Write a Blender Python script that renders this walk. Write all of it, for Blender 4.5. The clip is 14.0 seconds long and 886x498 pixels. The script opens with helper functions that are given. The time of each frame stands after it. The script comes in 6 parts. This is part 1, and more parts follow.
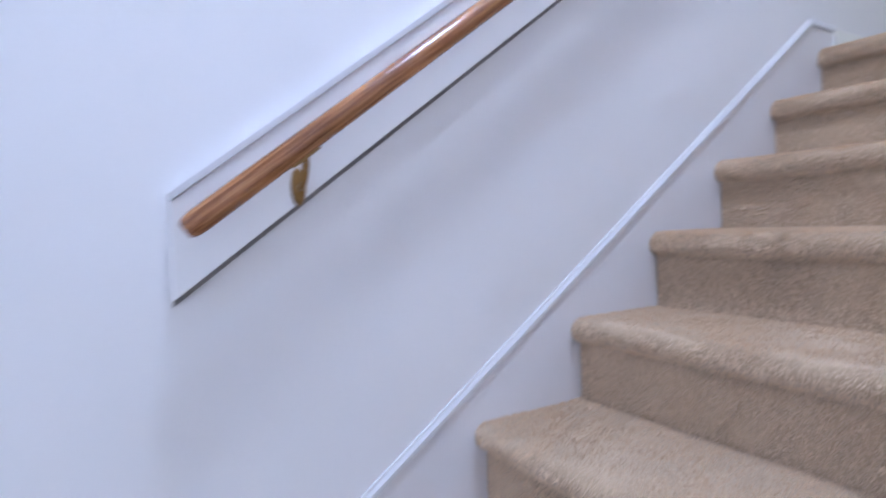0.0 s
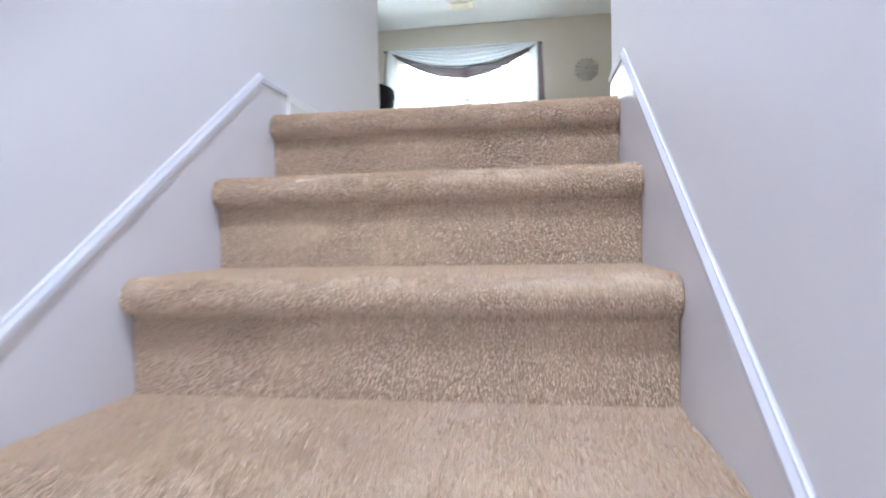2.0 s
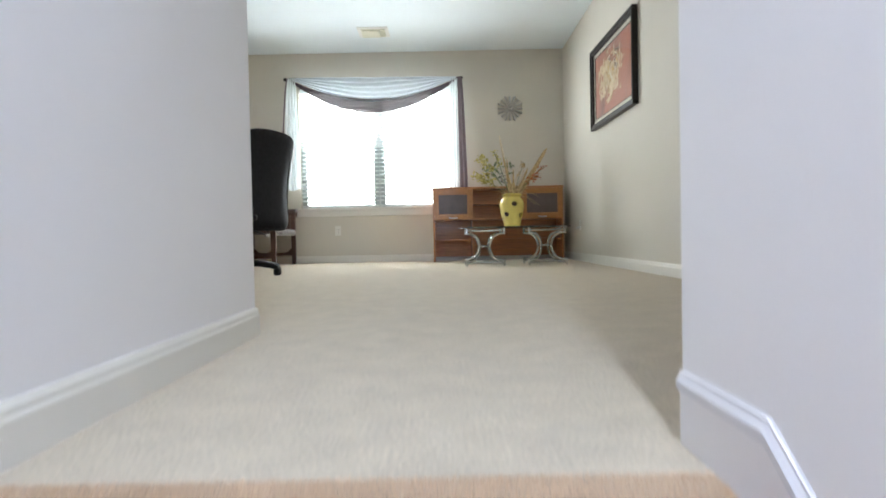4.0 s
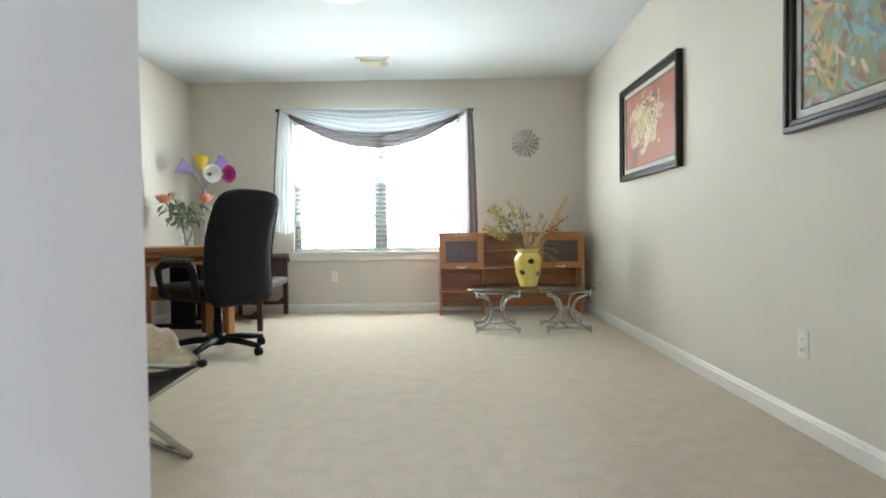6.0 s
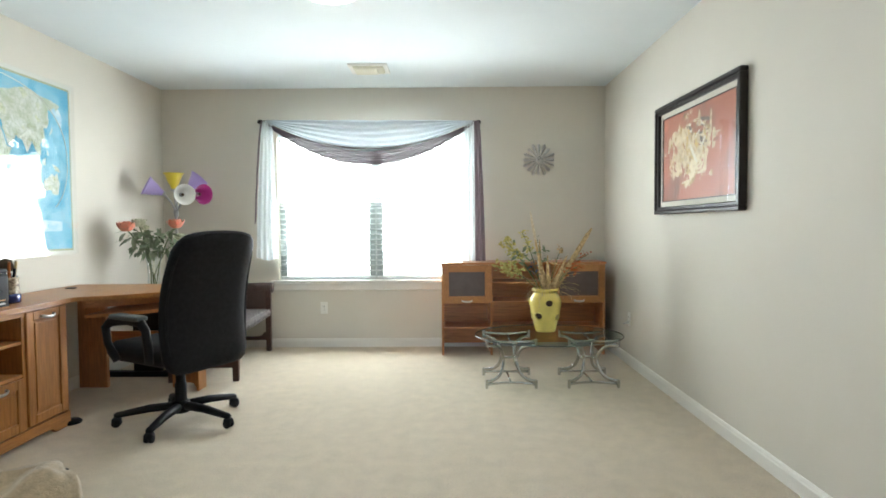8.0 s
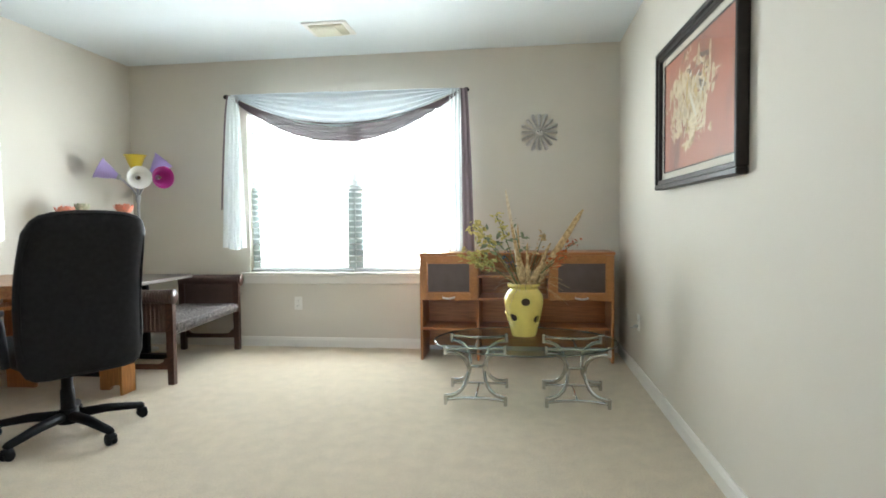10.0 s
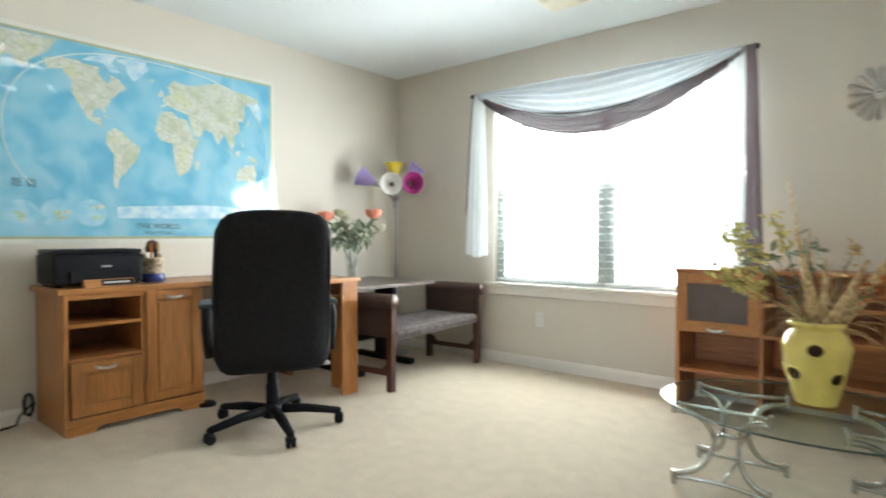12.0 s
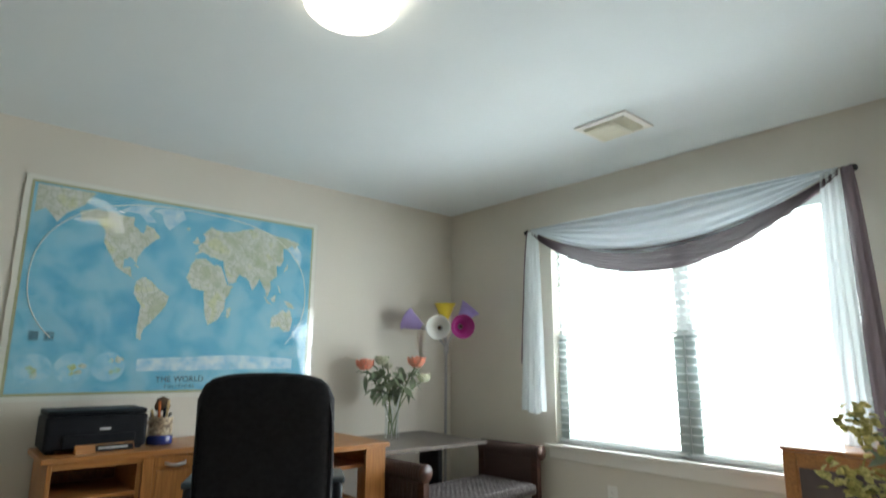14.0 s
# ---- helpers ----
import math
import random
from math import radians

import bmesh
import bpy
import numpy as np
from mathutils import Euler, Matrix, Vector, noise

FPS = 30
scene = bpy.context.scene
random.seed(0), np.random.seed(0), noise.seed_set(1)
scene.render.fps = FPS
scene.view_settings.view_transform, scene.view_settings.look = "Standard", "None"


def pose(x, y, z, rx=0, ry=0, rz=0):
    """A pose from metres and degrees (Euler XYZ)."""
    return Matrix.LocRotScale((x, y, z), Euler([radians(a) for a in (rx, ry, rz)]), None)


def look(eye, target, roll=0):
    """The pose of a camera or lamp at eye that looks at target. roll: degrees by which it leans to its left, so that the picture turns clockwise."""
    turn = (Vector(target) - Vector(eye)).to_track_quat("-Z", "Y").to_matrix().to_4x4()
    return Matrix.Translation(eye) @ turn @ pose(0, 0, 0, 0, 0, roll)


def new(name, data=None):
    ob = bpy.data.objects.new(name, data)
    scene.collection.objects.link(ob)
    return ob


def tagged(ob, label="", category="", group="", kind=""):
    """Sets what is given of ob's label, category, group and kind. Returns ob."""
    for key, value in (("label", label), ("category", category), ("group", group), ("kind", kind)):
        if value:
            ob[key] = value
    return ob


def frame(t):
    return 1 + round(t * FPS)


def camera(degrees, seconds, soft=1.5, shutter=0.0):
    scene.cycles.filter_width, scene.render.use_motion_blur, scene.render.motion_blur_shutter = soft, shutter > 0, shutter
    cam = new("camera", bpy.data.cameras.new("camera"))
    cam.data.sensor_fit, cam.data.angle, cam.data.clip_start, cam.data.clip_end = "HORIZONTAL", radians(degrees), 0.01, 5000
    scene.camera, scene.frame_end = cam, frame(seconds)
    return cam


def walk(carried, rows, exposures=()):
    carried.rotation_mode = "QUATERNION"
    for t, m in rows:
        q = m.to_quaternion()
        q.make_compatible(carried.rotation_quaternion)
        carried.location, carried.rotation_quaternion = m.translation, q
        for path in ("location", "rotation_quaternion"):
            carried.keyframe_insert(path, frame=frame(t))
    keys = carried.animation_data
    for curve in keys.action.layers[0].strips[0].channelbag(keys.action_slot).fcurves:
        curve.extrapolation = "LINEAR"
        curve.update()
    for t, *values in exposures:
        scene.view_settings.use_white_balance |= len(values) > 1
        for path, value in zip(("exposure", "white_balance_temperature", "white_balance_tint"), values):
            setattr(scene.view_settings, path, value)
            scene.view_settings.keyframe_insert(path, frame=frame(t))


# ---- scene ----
cam = camera(75.6, 14.0, 1.7, 0.6)
PATH = [
    (0, (0.42, -0.397, -0.55), (-1.298, 0.624, -0.63), -1.8),
    (0.5, (0.283, -0.341, -0.451), (-1.127, 1.075, -0.535), -2.0),
    (1, (0.226, -0.179, -0.384), (-0.725, 1.578, -0.481), -1.5),
    (1.5, (0.152, 0.058, -0.341), (-0.469, 1.958, -0.39), -1.5),
    (2, (0.086, 0.272, -0.326), (-0.228, 2.246, -0.371), -1.2),
    (2.5, (0.001, 0.496, -0.154), (-0.112, 2.493, -0.198), -1.3),
    (3, (0.011, 0.708, -0.065), (0.027, 2.707, -0.112), -1.1),
    (3.5, (-0.021, 0.911, 0.099), (-0.016, 2.91, 0.058), -1.2),
    (6, (-0.017, 1.743, 0.847), (-0.044, 3.743, 0.792), -0.7),
    (6.5, (-0.044, 1.934, 0.932), (-0.074, 3.933, 0.887), -0.5),
    (7, (-0.068, 2.067, 1.042), (-0.094, 4.066, 0.997), -0.5),
    (7.5, (-0.073, 2.287, 1.089), (-0.106, 4.286, 1.039), -0.5),
    (8, (-0.084, 2.424, 1.18), (-0.099, 4.422, 1.1), -0.4),
    (10.5, (0.832, 3.449, 1.078), (0.392, 5.397, 0.972), -0.6),
    (11, (0.947, 3.713, 1.07), (0.266, 5.59, 0.955), -0.5),
    (11.5, (0.978, 3.921, 1.029), (-0.007, 5.66, 0.94), -0.3),
    (12, (0.969, 4.077, 1.042), (-0.308, 5.616, 0.995), -0.0),
    (12.5, (0.917, 4.269, 1.065), (-0.497, 5.683, 1.048), 0.0),
    (13, (0.827, 4.451, 1.125), (-0.615, 5.836, 1.186), 0.1),
    (13.5, (0.848, 4.546, 1.186), (-0.607, 5.9, 1.402), 0.2),
    (14, (0.901, 4.611, 1.207), (-0.574, 5.904, 1.6), 0.4),
]
EXPOSURES = [(0, -0.50, 5720, 14), (0.5, -0.38, 5720, 13), (1, -0.38, 5760, 13), (1.5, -0.26, 5830, 13), (2, -0.12, 6050, 13), (2.5, -0.12, 6150, 12), (3.5, -0.22, 6380, 11), (6, -0.02, 6330, 9), (8, -0.03, 6380, 8), (10.5, 0.03, 6330, 8), (11.5, 0.14, 6430, 9), (12.5, -0.14, 6540, 9), (13, -0.30, 6500, 9), (13.5, -0.55, 6400, 8), (14, -0.82, 6320, 7)]
walk(cam, [(t, look(eye, target, roll)) for t, eye, target, roll in PATH], EXPOSURES)
# ---------------------------------------------------------------- light
world = bpy.data.worlds.new("sky_world")
world.use_nodes = True
scene.world = world
sky = world.node_tree.nodes.new("ShaderNodeTexSky")
sky.sky_type = "NISHITA"
sky.sun_disc = False
sky.sun_elevation = radians(52)
sky.sun_rotation = radians(90)
back = world.node_tree.nodes["Background"]
world.node_tree.links.new(sky.outputs[0], back.inputs[0])
back.inputs[1].default_value = 0.12

sun_data = bpy.data.lights.new("sun", "SUN")
sun_data.energy, sun_data.angle, sun_data.color = 2.5, radians(0.5), (1, 0.95, 0.87)
sun = new("sun", sun_data)
sun.matrix_world = look((16, 3, 20), (0, 3, 0))


def area(name, eye, target, w, h, power, colour):
    d = bpy.data.lights.new(name, "AREA")
    d.shape, d.size, d.size_y, d.energy, d.color = "RECTANGLE", w, h, power, colour
    ob = new(name, d)
    ob.matrix_world = look(eye, target)
    return ob


# ---------------------------------------------------------------- plan
WEST, EAST, NORTH, TOP = -2.85, 1.45, 8.0, 2.52   # faces of the room's walls, ceiling height
SL, SR = -0.598, 0.300                              # faces of the stairwell's walls
SLEND, SREND = 2.818, 1.86                          # where those walls end
RISE, TREAD, NOSE, STEPS = 0.195, 0.283, 1.687, 7   # the flight; NOSE: y of the top nosing
SOUTH, LOW = -5.6, -RISE * 7                       # back wall of the landing and its floor
FOOT = NOSE - TREAD * 6                            # the lowest nosing
WALLFOOT = FOOT + 0.27                             # where the stair's east wall starts
WX0, WX1, WZ0, WZ1 = -1.735, 0.165, 0.66, 2.10     # the window's opening

for x0, x1 in ((WX0 + 0.072, (WX0 + WX1) / 2 - 0.072), ((WX0 + WX1) / 2 + 0.072, WX1 - 0.072)):
    area("window_daylight", ((x0 + x1) / 2, NORTH + 0.073, (WZ0 + WZ1) / 2), ((x0 + x1) / 2, NORTH - 4, (WZ0 + WZ1) / 2 + 0.4), x1 - x0, WZ1 - WZ0 - 0.10, 82, (0.91, 0.965, 1))
# fill light for the stairwell, set in an added window out of view
area("landing_fill_daylight", (0.43, SOUTH - 0.18, 1.35), (0.0, 3, 0.0), 1.9, 1.9, 112, (0.66, 0.77, 1))


def dome_light(name, x, y, power, colour):
    """The light that a ceiling dome sheds into the room below it."""
    d = bpy.data.lights.new(name, "AREA")
    d.shape, d.size, d.energy, d.color = "DISK", 0.28, power, colour
    new(name, d).matrix_world = pose(x, y, TOP - 0.14)


dome_light("ceiling_bulb", -0.715, 5.58, 1, (1, 0.95, 0.87))
# added fill light over the stairs; its real source is unknown
dome_light("stair_fill_light", 0.10, 0.1, 85, (0.70, 0.82, 1))


# ---------------------------------------------------------------- materials
def material(name, colour, rough=0.6, metal=0.0, vary=0.0, scale=20.0, bump=0.0, bump_scale=200.0, stretch=(1, 1, 1), coat=0.0, second=None, big=0.0, big_scale=2.0, sheen=0.0, spec=0.5):
    """Plain painted, woven or metal surface: colour with two scales of variation, and fine relief."""
    m = bpy.data.materials.new(name)
    m.use_nodes = True
    nt = m.node_tree
    b = nt.nodes["Principled BSDF"]
    b.inputs["Roughness"].default_value = rough
    b.inputs["Metallic"].default_value = metal
    b.inputs["Coat Weight"].default_value = coat
    b.inputs["Coat Roughness"].default_value = 0.06
    b.inputs["Sheen Weight"].default_value = sheen
    b.inputs["Specular IOR Level"].default_value = spec
    b.inputs["Base Color"].default_value = (*colour, 1)
    coord = nt.nodes.new("ShaderNodeTexCoord")
    mapping = nt.nodes.new("ShaderNodeMapping")
    mapping.inputs["Scale"].default_value = stretch
    nt.links.new(coord.outputs["Object"], mapping.inputs[0])

    def noise_tex(sc, detail=4.0):
        n = nt.nodes.new("ShaderNodeTexNoise")
        n.inputs["Scale"].default_value, n.inputs["Detail"].default_value = sc, detail
        nt.links.new(mapping.outputs[0], n.inputs["Vector"])
        return n
    if vary or second:
        n = noise_tex(scale)
        ramp = nt.nodes.new("ShaderNodeValToRGB")
        ramp.color_ramp.elements[0].position, ramp.color_ramp.elements[1].position = 0.35, 0.68
        ramp.color_ramp.elements[0].color = (*[c * (1 - vary) for c in (second or colour)], 1)
        ramp.color_ramp.elements[1].color = (*[min(1, c * (1 + vary)) for c in colour], 1)
        nt.links.new(n.outputs[0], ramp.inputs[0])
        out = ramp.outputs[0]
        if big:
            n2 = noise_tex(big_scale, 2.0)
            mr = nt.nodes.new("ShaderNodeMapRange")
            mr.inputs["From Min"].default_value, mr.inputs["From Max"].default_value = 0.3, 0.7
            mr.inputs["To Min"].default_value, mr.inputs["To Max"].default_value = 1 - big, 1 + big * 0.5
            nt.links.new(n2.outputs[0], mr.inputs[0])
            mul = nt.nodes.new("ShaderNodeMix")
            mul.data_type, mul.blend_type = "RGBA", "MULTIPLY"
            mul.inputs[0].default_value = 1
            nt.links.new(out, mul.inputs[6])
            nt.links.new(mr.outputs[0], mul.inputs[7])
            out = mul.outputs[2]
        nt.links.new(out, b.inputs["Base Color"])
    if bump:
        n3 = noise_tex(bump_scale, 3.0)
        bp = nt.nodes.new("ShaderNodeBump")
        bp.inputs["Strength"].default_value, bp.inputs["Distance"].default_value = min(1, bump), 0.004
        nt.links.new(n3.outputs[0], bp.inputs["Height"])
        nt.links.new(bp.outputs[0], b.inputs["Normal"])
    return m


def wood_material(name, light, dark, stretch, rough=0.38, scale=7.0):
    """Long grain along the axis with the smallest stretch."""
    m = material(name, light, rough, 0, 0.08, scale, 0.12, 60, stretch, 0.15, dark, 0.12, 1.5)
    return m


def sheer_material(name, colour, open_share, through_share=0.5):
    """Thin cloth that lets light through, with woven folds."""
    m = bpy.data.materials.new(name)
    m.use_nodes = True
    nt = m.node_tree
    out = nt.nodes["Material Output"]
    nt.nodes.remove(nt.nodes["Principled BSDF"])
    d, t, c = (nt.nodes.new(k) for k in ("ShaderNodeBsdfDiffuse", "ShaderNodeBsdfTranslucent", "ShaderNodeBsdfTransparent"))
    d.inputs[0].default_value = t.inputs[0].default_value = (*colour, 1)
    m1, m2 = nt.nodes.new("ShaderNodeMixShader"), nt.nodes.new("ShaderNodeMixShader")
    m1.inputs[0].default_value, m2.inputs[0].default_value = through_share, open_share
    co, mp, n = nt.nodes.new("ShaderNodeTexCoord"), nt.nodes.new("ShaderNodeMapping"), nt.nodes.new("ShaderNodeTexNoise")
    mp.inputs["Scale"].default_value = (60, 60, 4)
    n.inputs["Scale"].default_value = 3
    bp = nt.nodes.new("ShaderNodeBump")
    bp.inputs["Strength"].default_value, bp.inputs["Distance"].default_value = 0.3, 0.004
    nt.links.new(co.outputs["Object"], mp.inputs[0])
    nt.links.new(mp.outputs[0], n.inputs["Vector"])
    nt.links.new(n.outputs[0], bp.inputs["Height"])
    nt.links.new(bp.outputs[0], d.inputs["Normal"])
    nt.links.new(d.outputs[0], m1.inputs[1])
    nt.links.new(t.outputs[0], m1.inputs[2])
    nt.links.new(m1.outputs[0], m2.inputs[1])
    nt.links.new(c.outputs[0], m2.inputs[2])
    nt.links.new(m2.outputs[0], out.inputs[0])
    return m


def thin_glass(name, tint, gloss=1.0):
    """Clear sheet that lets light straight through, with a mirror film that grows at grazing angles."""
    m = bpy.data.materials.new(name)
    m.use_nodes = True
    nt = m.node_tree
    out = nt.nodes["Material Output"]
    nt.nodes.remove(nt.nodes["Principled BSDF"])
    tr, gl, lw, pw, mul, mx = (nt.nodes.new(k) for k in ("ShaderNodeBsdfTransparent", "ShaderNodeBsdfGlossy", "ShaderNodeLayerWeight", "ShaderNodeMath", "ShaderNodeMath", "ShaderNodeMixShader"))
    tr.inputs[0].default_value = (*tint, 1)
    gl.inputs["Roughness"].default_value = 0.01
    lw.inputs[0].default_value = 0.5
    pw.operation, mul.operation = "POWER", "MULTIPLY_ADD"
    pw.inputs[1].default_value = 4.0
    mul.inputs[1].default_value, mul.inputs[2].default_value = 0.9 * gloss, 0.045 * gloss
    nt.links.new(lw.outputs["Facing"], pw.inputs[0])
    nt.links.new(pw.outputs[0], mul.inputs[0])
    nt.links.new(mul.outputs[0], mx.inputs[0])
    nt.links.new(tr.outputs[0], mx.inputs[1])
    nt.links.new(gl.outputs[0], mx.inputs[2])
    nt.links.new(mx.outputs[0], out.inputs[0])
    return m


def glow_material(name, colour, strength):
    m = bpy.data.materials.new(name)
    m.use_nodes = True
    b = m.node_tree.nodes["Principled BSDF"]
    b.inputs["Base Color"].default_value = (*colour, 1)
    b.inputs["Emission Color"].default_value = (*colour, 1)
    b.inputs["Emission Strength"].default_value = strength
    return m


def painting_material(name, ground, ground2, stroke, stroke2, centre, reach, streak, palette=None):
    """Abstract brushwork: a mottled ground with a cluster of pale strokes."""
    m = bpy.data.materials.new(name)
    m.use_nodes = True
    nt = m.node_tree
    b = nt.nodes["Principled BSDF"]
    b.inputs["Roughness"].default_value = 0.45
    co = nt.nodes.new("ShaderNodeTexCoord")

    def tex(sc, stretch, detail=5.0, dist=0.6):
        mp, n = nt.nodes.new("ShaderNodeMapping"), nt.nodes.new("ShaderNodeTexNoise")
        mp.inputs["Scale"].default_value = stretch
        n.inputs["Scale"].default_value, n.inputs["Detail"].default_value, n.inputs["Distortion"].default_value = sc, detail, dist
        nt.links.new(co.outputs["Object"], mp.inputs[0])
        nt.links.new(mp.outputs[0], n.inputs["Vector"])
        return n.outputs[0]

    def ramp(src, stops):
        r = nt.nodes.new("ShaderNodeValToRGB")
        while len(r.color_ramp.elements) < len(stops):
            r.color_ramp.elements.new(0.5)
        for e, (p, c) in zip(r.color_ramp.elements, stops):
            e.position, e.color = p, (*c, 1)
        nt.links.new(src, r.inputs[0])
        return r.outputs[0]
    base = ramp(tex(3.2, (1, 1, 0.7)), [(0.3, ground2), (0.48, ground), (0.62, ground), (0.75, tuple(min(1, c * 1.5) for c in ground))])
    strokes = ramp(tex(4.5, streak, 3.0, 2.2), palette) if palette else ramp(tex(9, streak), [(0.3, (0.12, 0.06, 0.04)), (0.42, stroke2), (0.52, stroke), (0.68, tuple(min(1, c * 1.15) for c in stroke))])
    sub = nt.nodes.new("ShaderNodeVectorMath")
    sub.operation = "SUBTRACT"
    sub.inputs[1].default_value = centre
    nt.links.new(co.outputs["Object"], sub.inputs[0])
    mul = nt.nodes.new("ShaderNodeVectorMath")
    mul.operation = "MULTIPLY"
    mul.inputs[1].default_value = reach
    nt.links.new(sub.outputs[0], mul.inputs[0])
    ln = nt.nodes.new("ShaderNodeVectorMath")
    ln.operation = "LENGTH"
    nt.links.new(mul.outputs[0], ln.inputs[0])
    add = nt.nodes.new("ShaderNodeMath")
    add.operation = "MULTIPLY_ADD"
    add.inputs[1].default_value, add.inputs[2].default_value = 2.2, -0.6
    nt.links.new(tex(7, streak), add.inputs[0])
    s2 = nt.nodes.new("ShaderNodeMath")
    s2.operation = "SUBTRACT"
    nt.links.new(add.outputs[0], s2.inputs[0])
    nt.links.new(ln.outputs["Value"], s2.inputs[1])
    mk = nt.nodes.new("ShaderNodeMapRange")
    mk.inputs["From Min"].default_value, mk.inputs["From Max"].default_value = -0.35, -0.2
    nt.links.new(s2.outputs[0], mk.inputs[0])
    mix = nt.nodes.new("ShaderNodeMix")
    mix.data_type = "RGBA"
    nt.links.new(mk.outputs[0], mix.inputs[0])
    nt.links.new(base, mix.inputs[6])
    nt.links.new(strokes, mix.inputs[7])
    nt.links.new(mix.outputs[2], b.inputs["Base Color"])
    return m


def map_ink(name, stops, scale, cells=0.0, line=(0, 0, 0)):
    """Matt printing: soft tints at two scales and, on land, thin crooked border lines."""
    m = bpy.data.materials.new(name)
    m.use_nodes = True
    nt = m.node_tree
    b = nt.nodes["Principled BSDF"]
    b.inputs["Roughness"].default_value = 0.6
    co = nt.nodes.new("ShaderNodeTexCoord")
    n = nt.nodes.new("ShaderNodeTexNoise")
    n.inputs["Scale"].default_value, n.inputs["Detail"].default_value, n.inputs["Distortion"].default_value = scale, 6.0, 0.5
    nt.links.new(co.outputs["Object"], n.inputs["Vector"])
    r = nt.nodes.new("ShaderNodeValToRGB")
    while len(r.color_ramp.elements) < len(stops):
        r.color_ramp.elements.new(0.5)
    for e, (p, c) in zip(r.color_ramp.elements, stops):
        e.position, e.color = p, (*c, 1)
    nt.links.new(n.outputs[0], r.inputs[0])
    out = r.outputs[0]
    if cells:
        n2 = nt.nodes.new("ShaderNodeTexNoise")
        n2.inputs["Scale"].default_value = 22
        nt.links.new(co.outputs["Object"], n2.inputs["Vector"])
        add = nt.nodes.new("ShaderNodeVectorMath")
        add.operation = "MULTIPLY_ADD"
        add.inputs[1].default_value = (0.06, 0.06, 0.06)
        nt.links.new(n2.outputs["Color"], add.inputs[0])
        nt.links.new(co.outputs["Object"], add.inputs[2])
        v = nt.nodes.new("ShaderNodeTexVoronoi")
        v.feature = "DISTANCE_TO_EDGE"
        v.inputs["Scale"].default_value = cells
        nt.links.new(add.outputs[0], v.inputs["Vector"])
        mr = nt.nodes.new("ShaderNodeMapRange")
        mr.inputs["From Min"].default_value, mr.inputs["From Max"].default_value = 0.01, 0.08
        mr.inputs["To Min"].default_value, mr.inputs["To Max"].default_value = 0.6, 0.0
        nt.links.new(v.outputs["Distance"], mr.inputs[0])
        mix = nt.nodes.new("ShaderNodeMix")
        mix.data_type = "RGBA"
        mix.inputs[7].default_value = (*line, 1)
        nt.links.new(mr.outputs[0], mix.inputs[0])
        nt.links.new(out, mix.inputs[6])
        out = mix.outputs[2]
    nt.links.new(out, b.inputs["Base Color"])
    return m


def pile_material(name, dark, light):
    """Carpet yarn: each tuft has its own tint."""
    m = bpy.data.materials.new(name)
    m.use_nodes = True
    nt = m.node_tree
    b = nt.nodes["Principled BSDF"]
    b.inputs["Roughness"].default_value, b.inputs["Sheen Weight"].default_value = 0.95, 0.3
    g = nt.nodes.new("ShaderNodeNewGeometry")
    mix = nt.nodes.new("ShaderNodeMix")
    mix.data_type = "RGBA"
    mix.inputs[6].default_value, mix.inputs[7].default_value = (*dark, 1), (*light, 1)
    nt.links.new(g.outputs["Random Per Island"], mix.inputs[0])
    nt.links.new(mix.outputs[2], b.inputs["Base Color"])
    return m


CARPET = material("carpet_cream", (0.71, 0.60, 0.452), 0.95, 0, 0.07, 140, 1.0, 420, sheen=0.25, second=(0.62, 0.52, 0.385), big=0.08, big_scale=11)
STAIRCARPET = material("carpet_stairs", (0.60, 0.44, 0.29), 0.95, 0, 0.05, 150, 1.0, 240, (1, 1, 0.45), sheen=0.3, second=(0.52, 0.37, 0.24), big=0.10, big_scale=7)
STAIRPILE = pile_material("stair_carpet_yarn", (0.80, 0.61, 0.425), (0.90, 0.72, 0.53))
CEILING = material("ceiling_paint", (0.75, 0.80, 0.815), 0.9, 0, 0.01, 3, 0.15, 120)
WALL = material("wall_paint_cream", (0.660, 0.618, 0.540), 0.75, 0, 0.012, 2.5, 0.12, 140, big=0.02, big_scale=1.2)
STAIRWALL = material("wall_paint_white", (0.86, 0.84, 0.85), 0.7, 0, 0.012, 2.5, 0.12, 140, big=0.02, big_scale=1.2)
TRIM = material("trim_paint", (0.79, 0.765, 0.71), 0.4, 0, 0.01, 6, 0.06, 60)
TRIMWOOD = wood_material("handrail_wood", (0.46, 0.20, 0.075), (0.20, 0.066, 0.022), (22, 0.9, 22), 0.16)
BRASS = material("bronze", (0.30, 0.17, 0.06), 0.4, 0.8, 0.15, 60)
OAK_Z = wood_material("oak_upright", (0.45, 0.192, 0.052), (0.375, 0.150, 0.040), (14, 14, 1.0))
OAK_Y = wood_material("oak_along", (0.45, 0.194, 0.053), (0.38, 0.153, 0.042), (14, 1.0, 14))
CHERRY_X = wood_material("cherry_across", (0.49, 0.20, 0.062), (0.40, 0.15, 0.045), (1.0, 14, 14))
CHERRY_Z = wood_material("cherry_upright", (0.49, 0.20, 0.062), (0.40, 0.15, 0.045), (14, 14, 1.0))
# darkened wood: the shade inside the cabinet is put into the colour
SHADEDIN = wood_material("cherry_inside_shaded", (0.24, 0.088, 0.034), (0.16, 0.055, 0.020), (1.0, 14, 14), 0.5)
WALNUT = wood_material("dark_walnut", (0.085, 0.035, 0.022), (0.045, 0.018, 0.012), (12, 2, 12), 0.4)
SLATE = material("dark_laminate", (0.15, 0.125, 0.108), 0.35, 0, 0.2, 30, 0.05, 90)
